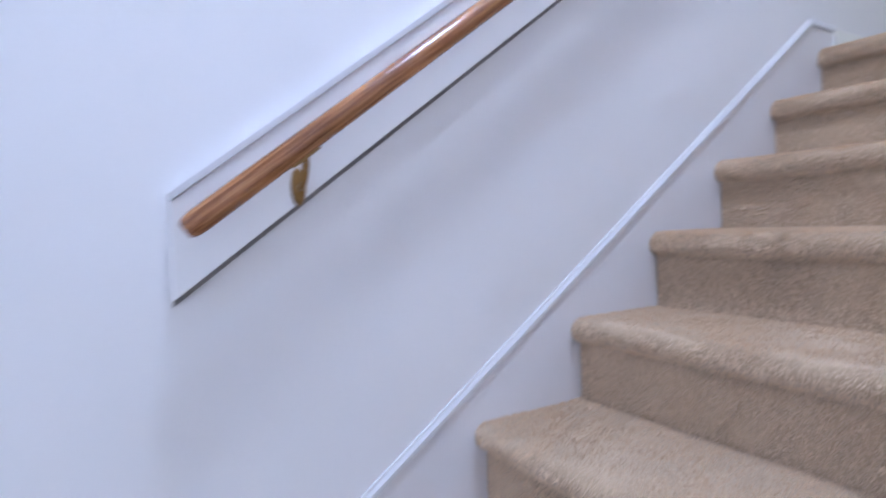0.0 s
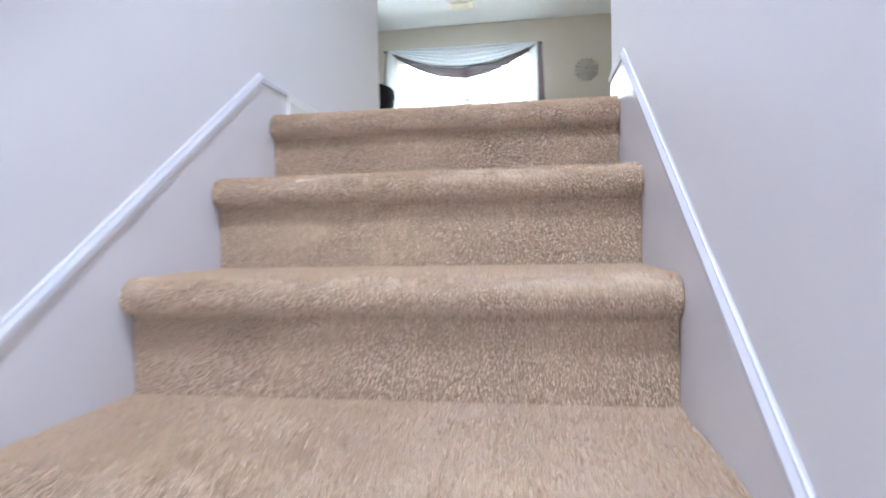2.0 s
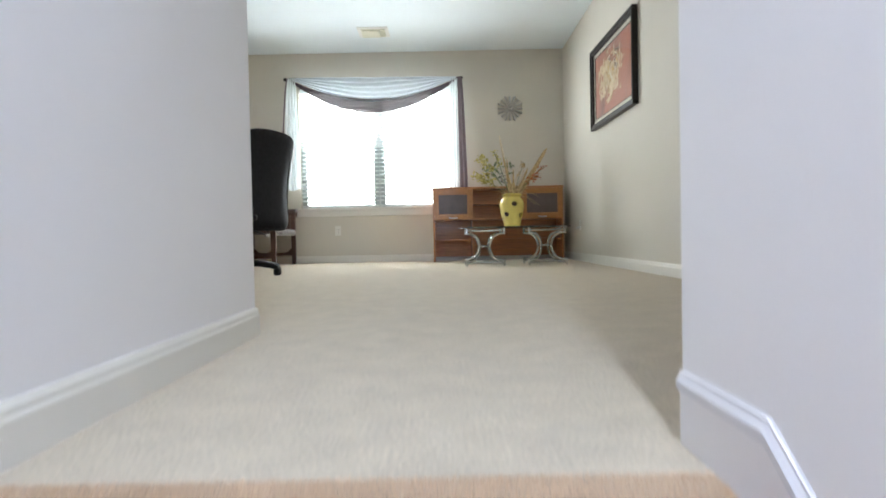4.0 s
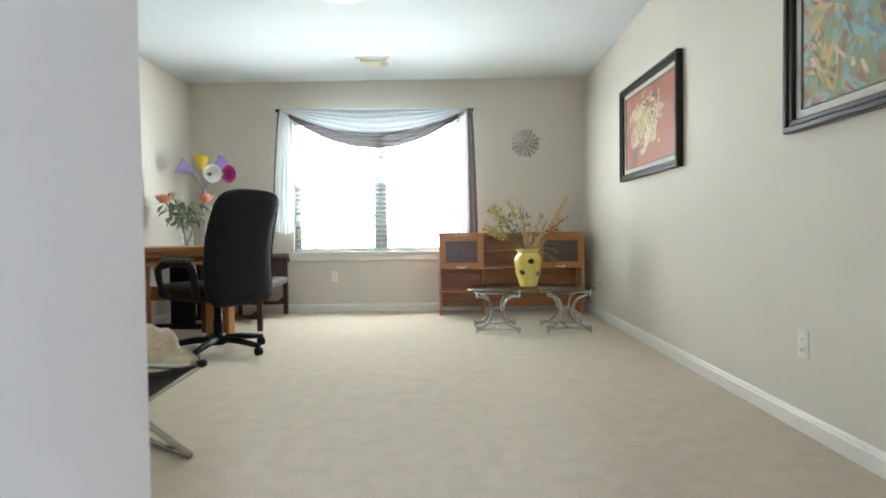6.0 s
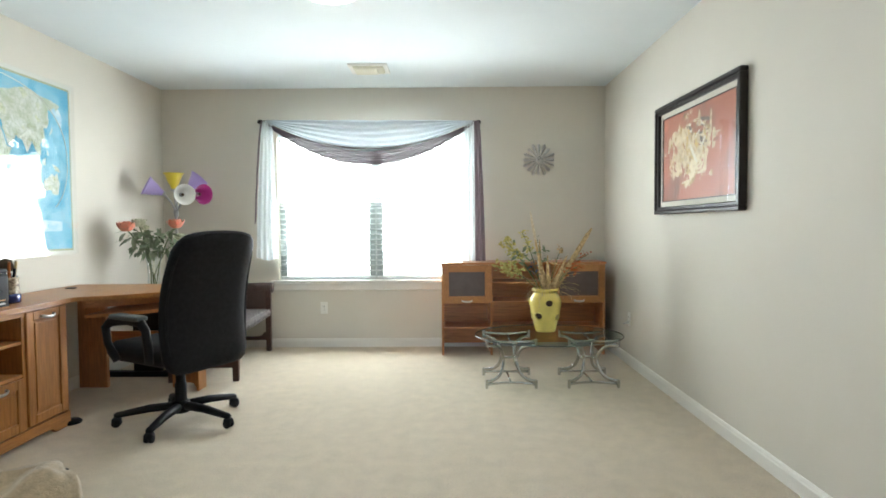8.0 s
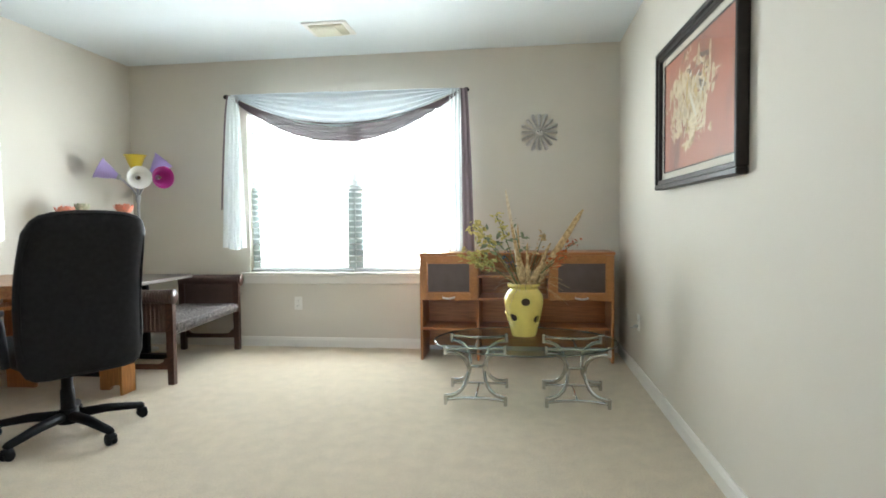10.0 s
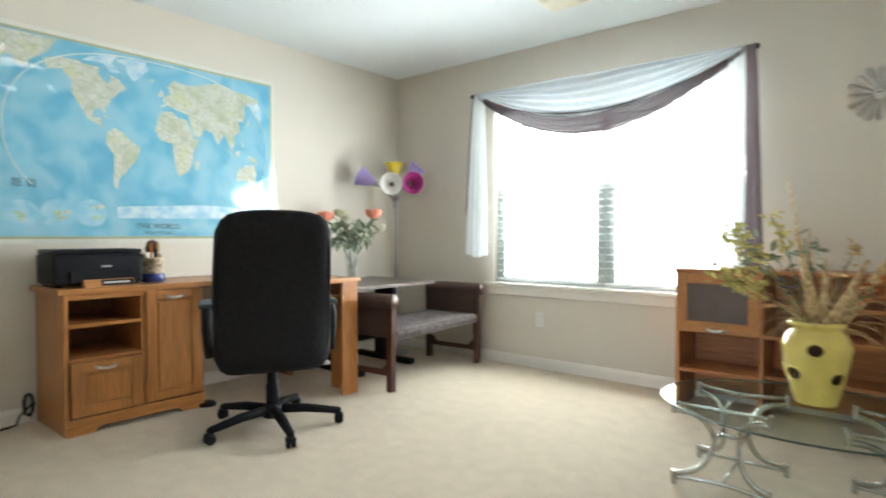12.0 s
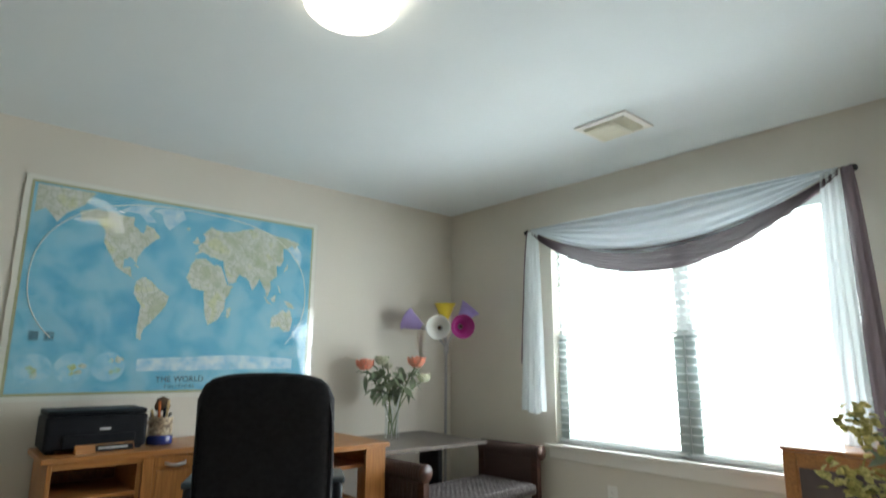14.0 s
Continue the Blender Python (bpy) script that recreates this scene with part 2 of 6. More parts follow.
LEATHER = material("black_leather", (0.0135, 0.0135, 0.0155), 0.6, 0, 0.2, 40, 0.3, 350, spec=0.12)
PLASTIC = material("black_plastic", (0.012, 0.013, 0.016), 0.5, 0, 0.1, 40, 0.08, 300, spec=0.13)
WICKER = material("dark_wicker", (0.07, 0.038, 0.03), 0.55, 0, 0.5, 120, 0.9, 160, (1, 1, 2.5))
SEATWEAVE = material("grey_woven_seat", (0.20, 0.175, 0.17), 0.6, 0, 0.35, 60, 1.0, 90, (1, 3, 1), second=(0.06, 0.05, 0.048))
CHROME = material("brushed_chrome", (0.52, 0.52, 0.50), 0.16, 1.0, 0.1, 40)
SILVER = material("silver_metal", (0.62, 0.60, 0.58), 0.32, 1.0, 0.12, 50)
GREYMETAL = material("grey_metal", (0.42, 0.42, 0.43), 0.4, 0.6, 0.08, 50)
THINGLASS = thin_glass("clear_pane", (0.97, 0.99, 0.98))
TABLEGLASS = thin_glass("table_glass", (0.90, 0.95, 0.93), 0.25)
GLASSEDGE = material("green_glass_edge", (0.035, 0.055, 0.048), 0.1, coat=0.2)
VASEGLINT = material("cut_glass_glint", (0.72, 0.76, 0.76), 0.12, coat=0.5)
VASEGLASS = thin_glass("vase_glass", (0.93, 0.955, 0.955), 1.0)
SMOKED = material("smoked_door_glass", (0.10, 0.07, 0.06), 0.4, 0, 0.15, 8, coat=0.08)
YELLOW = material("yellow_glaze", (0.78, 0.63, 0.16), 0.22, 0, 0.05, 14, 0.05, 30, coat=0.5, big=0.06, big_scale=8)
POTDARK = material("pot_inside", (0.10, 0.06, 0.03), 0.8, 0, 0.3, 30)
BLACKFRAME = material("black_frame_wood", (0.018, 0.012, 0.010), 0.4, 0, 0.2, 40, 0.05, 80, coat=0.1, spec=0.3)
MAT = material("picture_mat", (0.72, 0.69, 0.60), 0.8, 0, 0.03, 60)
ARTRED = painting_material("painting_red", (0.48, 0.15, 0.085), (0.20, 0.08, 0.055), (0.74, 0.62, 0.42), (0.55, 0.34, 0.12), (0, 0.08, 0.03), (1, 3.0, 4.2), (1, 1.5, 1.7))
ARTGREEN = painting_material("painting_green", (0.30, 0.27, 0.09), (0.08, 0.22, 0.06), (0.27, 0.36, 0.29), (0.30, 0.15, 0.07), (0, 0.1, 0.05), (1, 0.7, 0.9), (1, 0.9, 1.2),
                             [(0.28, (0.05, 0.03, 0.02)), (0.38, (0.20, 0.10, 0.05)), (0.44, (0.33, 0.24, 0.09)), (0.49, (0.14, 0.22, 0.07)), (0.54, (0.22, 0.36, 0.33)), (0.60, (0.42, 0.40, 0.28)), (0.66, (0.34, 0.13, 0.07)), (0.74, (0.10, 0.07, 0.05))])
PAINT_CREAM = material("paint_cream", (0.72, 0.60, 0.40), 0.5, 0, 0.15, 40, second=(0.60, 0.45, 0.26))
PAINT_WHITE = material("paint_white", (0.76, 0.70, 0.58), 0.5, 0, 0.08, 40)
PAINT_OCHRE = material("paint_ochre", (0.58, 0.36, 0.10), 0.5, 0, 0.2, 40, second=(0.66, 0.50, 0.22))
PAINT_RUST = material("paint_rust", (0.36, 0.11, 0.06), 0.5, 0, 0.2, 30)
PAINT_UMBER = material("paint_umber", (0.15, 0.09, 0.07), 0.5, 0, 0.3, 30)
PAINT_TEAL = material("paint_teal", (0.24, 0.44, 0.40), 0.5, 0, 0.15, 30)
PAINT_SLATE = material("paint_slate", (0.16, 0.24, 0.28), 0.5, 0, 0.2, 30)
PAINT_MOSS = material("paint_moss", (0.30, 0.33, 0.09), 0.5, 0, 0.2, 30)
SHEER = sheer_material("white_sheer", (0.78, 0.82, 0.83), 0.02, 0.17)
TAUPE = sheer_material("taupe_sheer", (0.21, 0.165, 0.18), 0.03, 0.10)
BLIND = sheer_material("blind_slat_white", (0.84, 0.87, 0.86), 0.0, 0.25)
SCREEN = material("dark_screen_frame", (0.42, 0.47, 0.46), 0.5)
PLANKSHADE = material("plank_shadow_grey", (0.24, 0.22, 0.22), 0.8, 0, 0.1, 40)
SWAG = sheer_material("white_swag_cloth", (0.74, 0.79, 0.83), 0.0, 0.075)
VINYL = material("window_vinyl", (0.82, 0.83, 0.82), 0.4, 0, 0.01, 5)
IRON = material("black_iron", (0.02, 0.018, 0.017), 0.5, 0.4, 0.1, 30)
PLATE = material("outlet_plastic", (0.80, 0.78, 0.73), 0.35, 0, 0.01, 5)
SLOT = material("outlet_slot", (0.12, 0.11, 0.10), 0.6)
VENTPAINT = material("vent_paint", (0.70, 0.67, 0.53), 0.5, 0, 0.03, 20)
VENTBACK = material("vent_duct", (0.10, 0.10, 0.07), 0.6, 0, 0.1, 20)
ARMPAD = material("grey_arm_pad", (0.045, 0.06, 0.07), 0.45, 0, 0.1, 40)
LAMPGLOW = glow_material("lit_dome_glass", (1.0, 0.88, 0.72), 9.0)
# emission stands in for the daylight seen through the window
SKYGLOW = glow_material("glowing_backdrop", (0.95, 0.98, 1.0), 11.0)
FLEECE = material("beige_fleece", (0.60, 0.48, 0.33), 0.95, 0, 0.12, 60, 0.8, 180, sheen=0.5, big=0.12, big_scale=9)
CANVAS = material("black_canvas", (0.014, 0.014, 0.017), 0.8, 0, 0.2, 200, 0.3, 400)
OCEAN = map_ink("map_ocean", [(0.34, (0.09, 0.38, 0.58)), (0.45, (0.15, 0.45, 0.62)), (0.54, (0.22, 0.51, 0.65)), (0.68, (0.29, 0.55, 0.66))], 5.0)
LAND = map_ink("map_land", [(0.34, (0.46, 0.50, 0.36)), (0.46, (0.56, 0.58, 0.50)), (0.54, (0.62, 0.63, 0.58)), (0.66, (0.58, 0.60, 0.38))], 9.0, 26.0, (0.30, 0.36, 0.22))
ICE = material("map_ice", (0.66, 0.74, 0.76), 0.35, 0, 0.05, 16, 0.9, 6.5, coat=0.4, spec=0.3, second=(0.33, 0.60, 0.76))
INSETSEA = map_ink("map_inset_sea", [(0.35, (0.20, 0.50, 0.66)), (0.5, (0.30, 0.57, 0.70)), (0.65, (0.40, 0.62, 0.71))], 14.0)
INSET = material("map_inset", (0.32, 0.58, 0.60), 0.35, 0, 0.2, 26, coat=1.0, second=(0.55, 0.62, 0.25))
MAPLINE = material("map_line", (0.80, 0.82, 0.74), 0.4, coat=0.6)
MAPEDGE = material("map_border", (0.42, 0.42, 0.25), 0.4, 0, 0.05, 30, coat=1.0)
MAPGLAZE = thin_glass("map_laminate", (0.97, 0.98, 0.98), 1.15)
PICGLAZE = thin_glass("picture_glass", (0.97, 0.98, 0.98), 1.0)
LAMINATE = material("map_clear_margin", (0.78, 0.76, 0.68), 0.15, 0, 0.02, 10, 0.5, 3.5, coat=1.0)
INK = material("printed_ink", (0.03, 0.05, 0.08), 0.5)
ROSE = material("coral_petals", (0.78, 0.22, 0.14), 0.7, 0, 0.18, 60, second=(0.84, 0.40, 0.28))
CREAMROSE = material("cream_petals", (0.74, 0.72, 0.58), 0.7, 0, 0.12, 60, second=(0.60, 0.64, 0.42))
LEAF = material("grey_green_leaf", (0.19, 0.25, 0.14), 0.6, 0, 0.3, 40, second=(0.28, 0.32, 0.22))
STEM = material("green_stem", (0.11, 0.16, 0.06), 0.6, 0, 0.2, 40)
STRAW = material("dry_straw", (0.62, 0.47, 0.25), 0.8, 0, 0.2, 50, second=(0.42, 0.28, 0.12))
PALEREED = material("pale_reed", (0.78, 0.70, 0.54), 0.7, 0, 0.08, 50, second=(0.66, 0.55, 0.38))
GOLDROD = material("dry_yellow_flower", (0.60, 0.53, 0.20), 0.8, 0, 0.25, 80, second=(0.44, 0.40, 0.10))
ORANGE = material("dry_orange_flower", (0.50, 0.13, 0.03), 0.8, 0, 0.25, 60)
BLUEGREY = material("dry_blue_berry", (0.10, 0.10, 0.14), 0.7, 0, 0.3, 60)
SHADE_YELLOW = material("yellow_glass_shade", (0.78, 0.60, 0.04), 0.35, coat=0.4)
SHADE_LILAC = material("lilac_glass_shade", (0.46, 0.36, 0.74), 0.35, coat=0.4)
SHADE_WHITE = material("white_glass_shade", (0.85, 0.84, 0.80), 0.35, coat=0.4)
SHADE_PINK = material("magenta_glass_shade", (0.36, 0.025, 0.20), 0.35, coat=0.4)
MUGBLUE = material("cobalt_glaze", (0.015, 0.03, 0.16), 0.2, coat=0.6)
MUGBODY = material("beige_stoneware", (0.50, 0.40, 0.26), 0.45, 0, 0.25, 60, second=(0.16, 0.10, 0.06))
GREYPATCH = material("printer_label", (0.5, 0.5, 0.5), 0.5)
STAIRTRIM = material("stair_trim_paint", (0.82, 0.80, 0.82), 0.4, 0, 0.01, 6, 0.05, 60)
BEADPAINT = material("bead_paint", (0.72, 0.71, 0.735), 0.7, 0, 0.01, 6, spec=0.2)


# ---------------------------------------------------------------- helpers for meshes
def box_bm(x0, y0, z0, x1, y1, z1, bevel=0.0, seg=1):
    bm = bmesh.new()
    bmesh.ops.create_cube(bm, size=1, matrix=Matrix.LocRotScale(((x0 + x1) / 2, (y0 + y1) / 2, (z0 + z1) / 2), None, (x1 - x0, y1 - y0, z1 - z0)))
    if bevel:
        bmesh.ops.bevel(bm, geom=bm.edges[:], offset=bevel, segments=seg, affect="EDGES", profile=0.7)
    return bm


def mesh_of(name, bm, mat, smooth=False):
    bmesh.ops.recalc_face_normals(bm, faces=bm.faces[:])
    me = bpy.data.meshes.new(name)
    bm.to_mesh(me)
    bm.free()
    me.materials.append(mat)
    if smooth:
        me.polygons.foreach_set("use_smooth", [True] * len(me.polygons))
    return me


def part(name, bm, mat, parent=None, label="", smooth=False):
    ob = new(name, mesh_of(name, bm, mat, smooth))
    if parent is not None:
        ob.parent = parent
    return tagged(ob, label)


def structure(name, bm, mat, label, category, smooth=False):
    return tagged(part(name, bm, mat, None, "", smooth), label, category, "", "structure")


def thing(name, m, label, category, group=""):
    ob = new(name)
    ob.empty_display_size = 0.1
    ob.matrix_world = m
    return tagged(ob, label, category, group)


def merge(*bms):
    out = bmesh.new()
    for b in bms:
        me = bpy.data.meshes.new("tmp")
        b.to_mesh(me)
        b.free()
        out.from_mesh(me)
        bpy.data.meshes.remove(me)
    return out


def moved(bm, m):
    bm.transform(m)
    return bm


def prism(pts, axis, a, b, bevel=0.0):
    """An outline of 2-D points pushed from a to b along an axis ('x': points are y, z; 'y': x, z; 'z': x, y)."""
    bm = bmesh.new()
    put = {"x": lambda p, q: (q, p[0], p[1]), "y": lambda p, q: (p[0], q, p[1]), "z": lambda p, q: (p[0], p[1], q)}[axis]
    low = [bm.verts.new(put(p, a)) for p in pts]
    high = [bm.verts.new(put(p, b)) for p in pts]
    n = len(pts)
    bm.faces.new(low)
    bm.faces.new(high)
    for i in range(n):
        bm.faces.new((low[i], low[(i + 1) % n], high[(i + 1) % n], high[i]))
    if bevel:
        bmesh.ops.bevel(bm, geom=bm.edges[:], offset=bevel, segments=2, affect="EDGES", profile=0.7)
    return bm


def lathe(profile, n=32, cap=True):
    """Points of radius, height turned round z."""
    bm = bmesh.new()
    rings = []
    for r, z in profile:
        rings.append([bm.verts.new((r * math.cos(2 * math.pi * i / n), r * math.sin(2 * math.pi * i / n), z)) for i in range(n)])
    for a, b in zip(rings, rings[1:]):
        for i in range(n):
            bm.faces.new((a[i], a[(i + 1) % n], b[(i + 1) % n], b[i]))
    if cap:
        bm.faces.new(rings[0])
        bm.faces.new(rings[-1])
    return bm


def tube(points, radius, n=10, flat=1.0, cap=True):
    """A round or flattened bar along points; radius may be a list."""
    bm = bmesh.new()
    pts = [Vector(p) for p in points]
    rs = radius if isinstance(radius, (list, tuple)) else [radius] * len(pts)
    rings = []
    side = None
    for i, p in enumerate(pts):
        d = (pts[min(i + 1, len(pts) - 1)] - pts[max(i - 1, 0)]).normalized()
        ref = side if side is not None else (Vector((0, 0, 1)) if abs(d.z) < 0.9 else Vector((1, 0, 0)))
        u = (ref - d * ref.dot(d)).normalized()
        side = u
        v = d.cross(u)
        rings.append([bm.verts.new(p + rs[i] * (math.cos(2 * math.pi * k / n) * u + flat * math.sin(2 * math.pi * k / n) * v)) for k in range(n)])
    for a, b in zip(rings, rings[1:]):
        for k in range(n):
            bm.faces.new((a[k], a[(k + 1) % n], b[(k + 1) % n], b[k]))
    if cap:
        bm.faces.new(rings[0])
        bm.faces.new(rings[-1])
    return bm


def arc(p0, p1, p2, n=10):
    """Points on a smooth bend from p0 by p1 to p2."""
    a, b, c = Vector(p0), Vector(p1), Vector(p2)
    return [(1 - t) ** 2 * a + 2 * t * (1 - t) * b + t * t * c for t in [i / n for i in range(n + 1)]]


def grid(fn, nu, nv, thick=0.0):
    """A sheet fn(u, v), u and v from 0 to 1."""
    bm = bmesh.new()
    vs = [[bm.verts.new(fn(i / nu, j / nv)) for j in range(nv + 1)] for i in range(nu + 1)]
    for i in range(nu):
        for j in range(nv):
            bm.faces.new((vs[i][j], vs[i + 1][j], vs[i + 1][j + 1], vs[i][j + 1]))
    if thick:
        bmesh.ops.recalc_face_normals(bm, faces=bm.faces[:])
        bmesh.ops.solidify(bm, geom=bm.faces[:], thickness=thick)
    return bm


# ---------------------------------------------------------------- structure
# floor of the upper room, with the stair opening left free
structure("floor", prism([(WEST - 0.12, SLEND), (SL - 0.12, SLEND), (SL - 0.12, NOSE + 0.076), (SR + 0.12, NOSE + 0.076), (SR + 0.12, SREND - 0.12), (EAST + 0.12, SREND - 0.12), (EAST + 0.12, NORTH + 0.15), (WEST - 0.12, NORTH + 0.15)], "z", -0.25, 0.0), CARPET, "cream cut-pile wall-to-wall carpet, faintly footworn", "floor")
structure("ceiling", box_bm(WEST - 0.12, SOUTH - 0.15, TOP, EAST + 0.12, NORTH + 0.15, TOP + 0.12), CEILING, "flat white painted ceiling", "ceiling")
structure("wall_west", box_bm(WEST - 0.12, SLEND - 0.12, 0, WEST, NORTH, TOP), WALL, "cream painted plaster wall with a map", "wall")
structure("wall_east", box_bm(EAST, SREND - 0.12, 0, EAST + 0.12, NORTH, TOP), WALL, "cream painted plaster wall with two pictures", "wall")
structure("wall_north", merge(box_bm(WEST - 0.12, NORTH, 0, WX0, NORTH + 0.15, TOP), box_bm(WX1, NORTH, 0, EAST + 0.12, NORTH + 0.15, TOP),
                              box_bm(WX0, NORTH, 0, WX1, NORTH + 0.15, WZ0), box_bm(WX0, NORTH, WZ1, WX1, NORTH + 0.15, TOP)), WALL, "cream painted plaster wall round a wide window", "wall")
structure("wall_south_west", box_bm(WEST, SLEND - 0.12, 0, SL - 0.12, SLEND, TOP), WALL, "cream painted wall beside the stairwell", "wall")
structure("wall_south_east", box_bm(SR + 0.12, SREND - 0.12, 0, EAST, SREND, TOP), WALL, "cream painted wall beside the stair opening", "wall")
structure("wall_stair_west", box_bm(SL - 0.12, SOUTH, LOW - 0.15, SL, SLEND, TOP), STAIRWALL, "white painted stairwell wall with a handrail", "wall")
structure("wall_stair_east", box_bm(SR, WALLFOOT, LOW - 0.15, SR + 0.12, SREND, TOP), STAIRWALL, "white painted stairwell wall", "wall")
structure("floor_landing", merge(box_bm(SL, SOUTH - 0.15, LOW - 0.15, EAST + 0.12, FOOT + 0.03, LOW), box_bm(SR, FOOT + 0.03, LOW - 0.15, EAST + 0.12, WALLFOOT + 0.12, LOW)), CARPET, "beige carpeted landing at the foot of the stairs", "floor")
HX0, HX1, HZ0, HZ1 = -0.52, 1.38, 0.4, 2.35       # the landing's added window, never in view
structure("wall_landing_south", merge(box_bm(SL - 0.12, SOUTH - 0.15, LOW, EAST + 0.12, SOUTH, HZ0), box_bm(SL - 0.12, SOUTH - 0.15, HZ1, EAST + 0.12, SOUTH, TOP),
                                   box_bm(SL - 0.12, SOUTH - 0.15, HZ0, HX0, SOUTH, HZ1), box_bm(HX1, SOUTH - 0.15, HZ0, EAST + 0.12, SOUTH, HZ1)), STAIRWALL, "white painted wall of the landing with an added window", "wall")
structure("wall_landing_east", box_bm(EAST, SOUTH, LOW, EAST + 0.12, WALLFOOT + 0.12, TOP), STAIRWALL, "white painted wall of the landing", "wall")
structure("wall_landing_north", box_bm(SR + 0.12, WALLFOOT, LOW, EAST, WALLFOOT + 0.12, TOP), STAIRWALL, "white painted wall beside the stairs", "wall")


# ---------------------------------------------------------------- stairs and trim
def step_profile(i):
    """The carpet's line over one step, from the foot of its riser to the back of its tread (y, z)."""
    zt, yr = -RISE * i, NOSE + 0.026 - TREAD * i
    pts = [(yr, zt - RISE), (yr, zt - 0.15), (yr - 0.001, zt - 0.10), (yr, zt - 0.060)]
    for k in range(9):
        a = radians(-75 + 165 * k / 8)
        pts.append((yr - 0.004 - 0.027 * math.cos(a), zt - 0.027 + 0.027 * math.sin(a)))
    depth = 0.05 if i == 0 else TREAD
    for k in range(1, 7):
        pts.append((yr + depth * k / 6, zt))
    return pts


stairs = tagged(new("staircase"), "straight carpeted stair flight with rounded nosings", "stairs", "", "structure")
for i in range(STEPS):
    prof = step_profile(i)
    n = len(prof) - 1

    def on_step(u, v, prof=prof, n=n, i=i):
        f = v * n
        k = min(int(f), n - 1)
        p, q = prof[k], prof[k + 1]
        y, z = p[0] + (q[0] - p[0]) * (f - k), p[1] + (q[1] - p[1]) * (f - k)
        x = SL + 0.005 + (SR - SL - 0.010) * u
        w = noise.noise((x * 26, y * 26 + 7 * i, z * 26)) * 0.0022 + noise.noise((x * 6, y * 6 + i, z * 6)) * 0.003
        inner = 0.0 if v > 0.97 or v < 0.02 else 1.0
        side = min(1.0, 0.3 + min(u, 1 - u) / 0.03)
        return (x, y - w * inner - (1 - side) * -0.006 * inner, z + w * inner - (1 - side) * 0.006 * inner)
    part("step", grid(on_step, 90, 36), STAIRCARPET, stairs, "", True)
def pile(i, count):
    """Leaning cut-pile tufts over one step, combed in soft drifts."""
    rng = np.random.default_rng(40 + i)
    prof = step_profile(i)
    y = np.array([p[0] for p in prof])
    z = np.array([p[1] for p in prof])
    run = np.concatenate([[0], np.cumsum(np.hypot(np.diff(y), np.diff(z)))])
    s = rng.uniform(0.004, run[-1] - 0.004, count)
    x = rng.uniform(SL + 0.010, SR - 0.010, count)
    py, pz = np.interp(s, run, y), np.interp(s, run, z)
    ty = (np.interp(s + 0.004, run, y) - np.interp(s - 0.004, run, y)) / 0.008
    tz = (np.interp(s + 0.004, run, z) - np.interp(s - 0.004, run, z)) / 0.008
    ny, nz = -tz, ty
    drift = np.sin(x * 31 + 3 * np.sin(s * 17 + i)) * np.sin(s * 23 + 2 * np.sin(x * 13 + 2 * i))
    lean = -0.45 + 0.05 * drift + rng.normal(0, 0.45, count)
    side = 0.25 + 0.2 * np.sin(x * 7 + i) + rng.normal(0, 0.35, count)
    length = rng.uniform(0.0035, 0.0068, count)
    tip = np.stack([x + side * length, py + (ny + lean * ty) * length, pz + (nz + lean * tz) * length], 1)
    a = rng.uniform(0, np.pi, count)
    w = rng.uniform(0.0009, 0.0019, count)
    foot = np.stack([x, py - ny * 0.002, pz - nz * 0.002], 1)
    off = np.stack([np.cos(a) * w, ty * np.sin(a) * w, tz * np.sin(a) * w], 1)
    verts = np.stack([foot - off, foot + off, tip], 1).reshape(-1, 3)
    me = bpy.data.meshes.new("pile")
    me.from_pydata(verts.tolist(), [], np.arange(3 * count).reshape(-1, 3).tolist())
    me.materials.append(STAIRPILE)
    ob = new("pile", me)
    ob.parent = stairs
    tagged(ob, "beige cut-pile tufts", kind="stuff")


for i in range(STEPS):
    pile(i, 60000 if i < 4 else 40000)
part("stair_core", prism([(NOSE + 0.05 - TREAD * 0, -0.02)] + [p for i in range(STEPS) for p in ((NOSE + 0.05 - TREAD * i, -RISE * i - 0.02), (NOSE + 0.05 - TREAD * i, -RISE * (i + 1) - 0.02))][1:] + [(NOSE + 0.05, LOW - 0.02)], "x", SL + 0.02, SR - 0.02), STAIRCARPET, stairs)


def skirt(x0, x1, start, end, label):
    """Sloping board along the steps, level at the top, with a bright bead on its upper edge."""
    s = 0.71
    ya, za = 1.650, 0.100
    yb = start
    low = za - s * (ya - yb)
    ob = tagged(new("stair_skirt_trim"), label, "trim", "", "structure")
    part("board", prism([(yb, low), (ya, za), (end, za), (end, -0.1), (ya, -0.30), (yb, low - 0.42)], "x", min(x0, x1), max(x0, x1)), STAIRTRIM, ob)
    w, d = 0.025, 0.005 if x1 > x0 else -0.005
    bm = bmesh.new()
    rows = [[bm.verts.new(p) for p in ((x0, y, z + 0.003), (x1 + d, y, z - w * 0.55), (x1 + d, y, z - w), (x0, y, z - w))] for y, z in ((yb, low), (ya, za), (end, za))]
    for p, q in zip(rows, rows[1:]):
        for k in range(4):
            bm.faces.new((p[k], p[(k + 1) % 4], q[(k + 1) % 4], q[k]))
    bm.faces.new(rows[0])
    bm.faces.new(rows[-1])
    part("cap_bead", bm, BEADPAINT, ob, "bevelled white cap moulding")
    return ob


skirt(SL, SL + 0.004, FOOT - 0.25, 1.80, "white painted skirt board along the stairs")
skirt(SR, SR - 0.004, WALLFOOT, SREND, "white painted skirt board along the stairs")


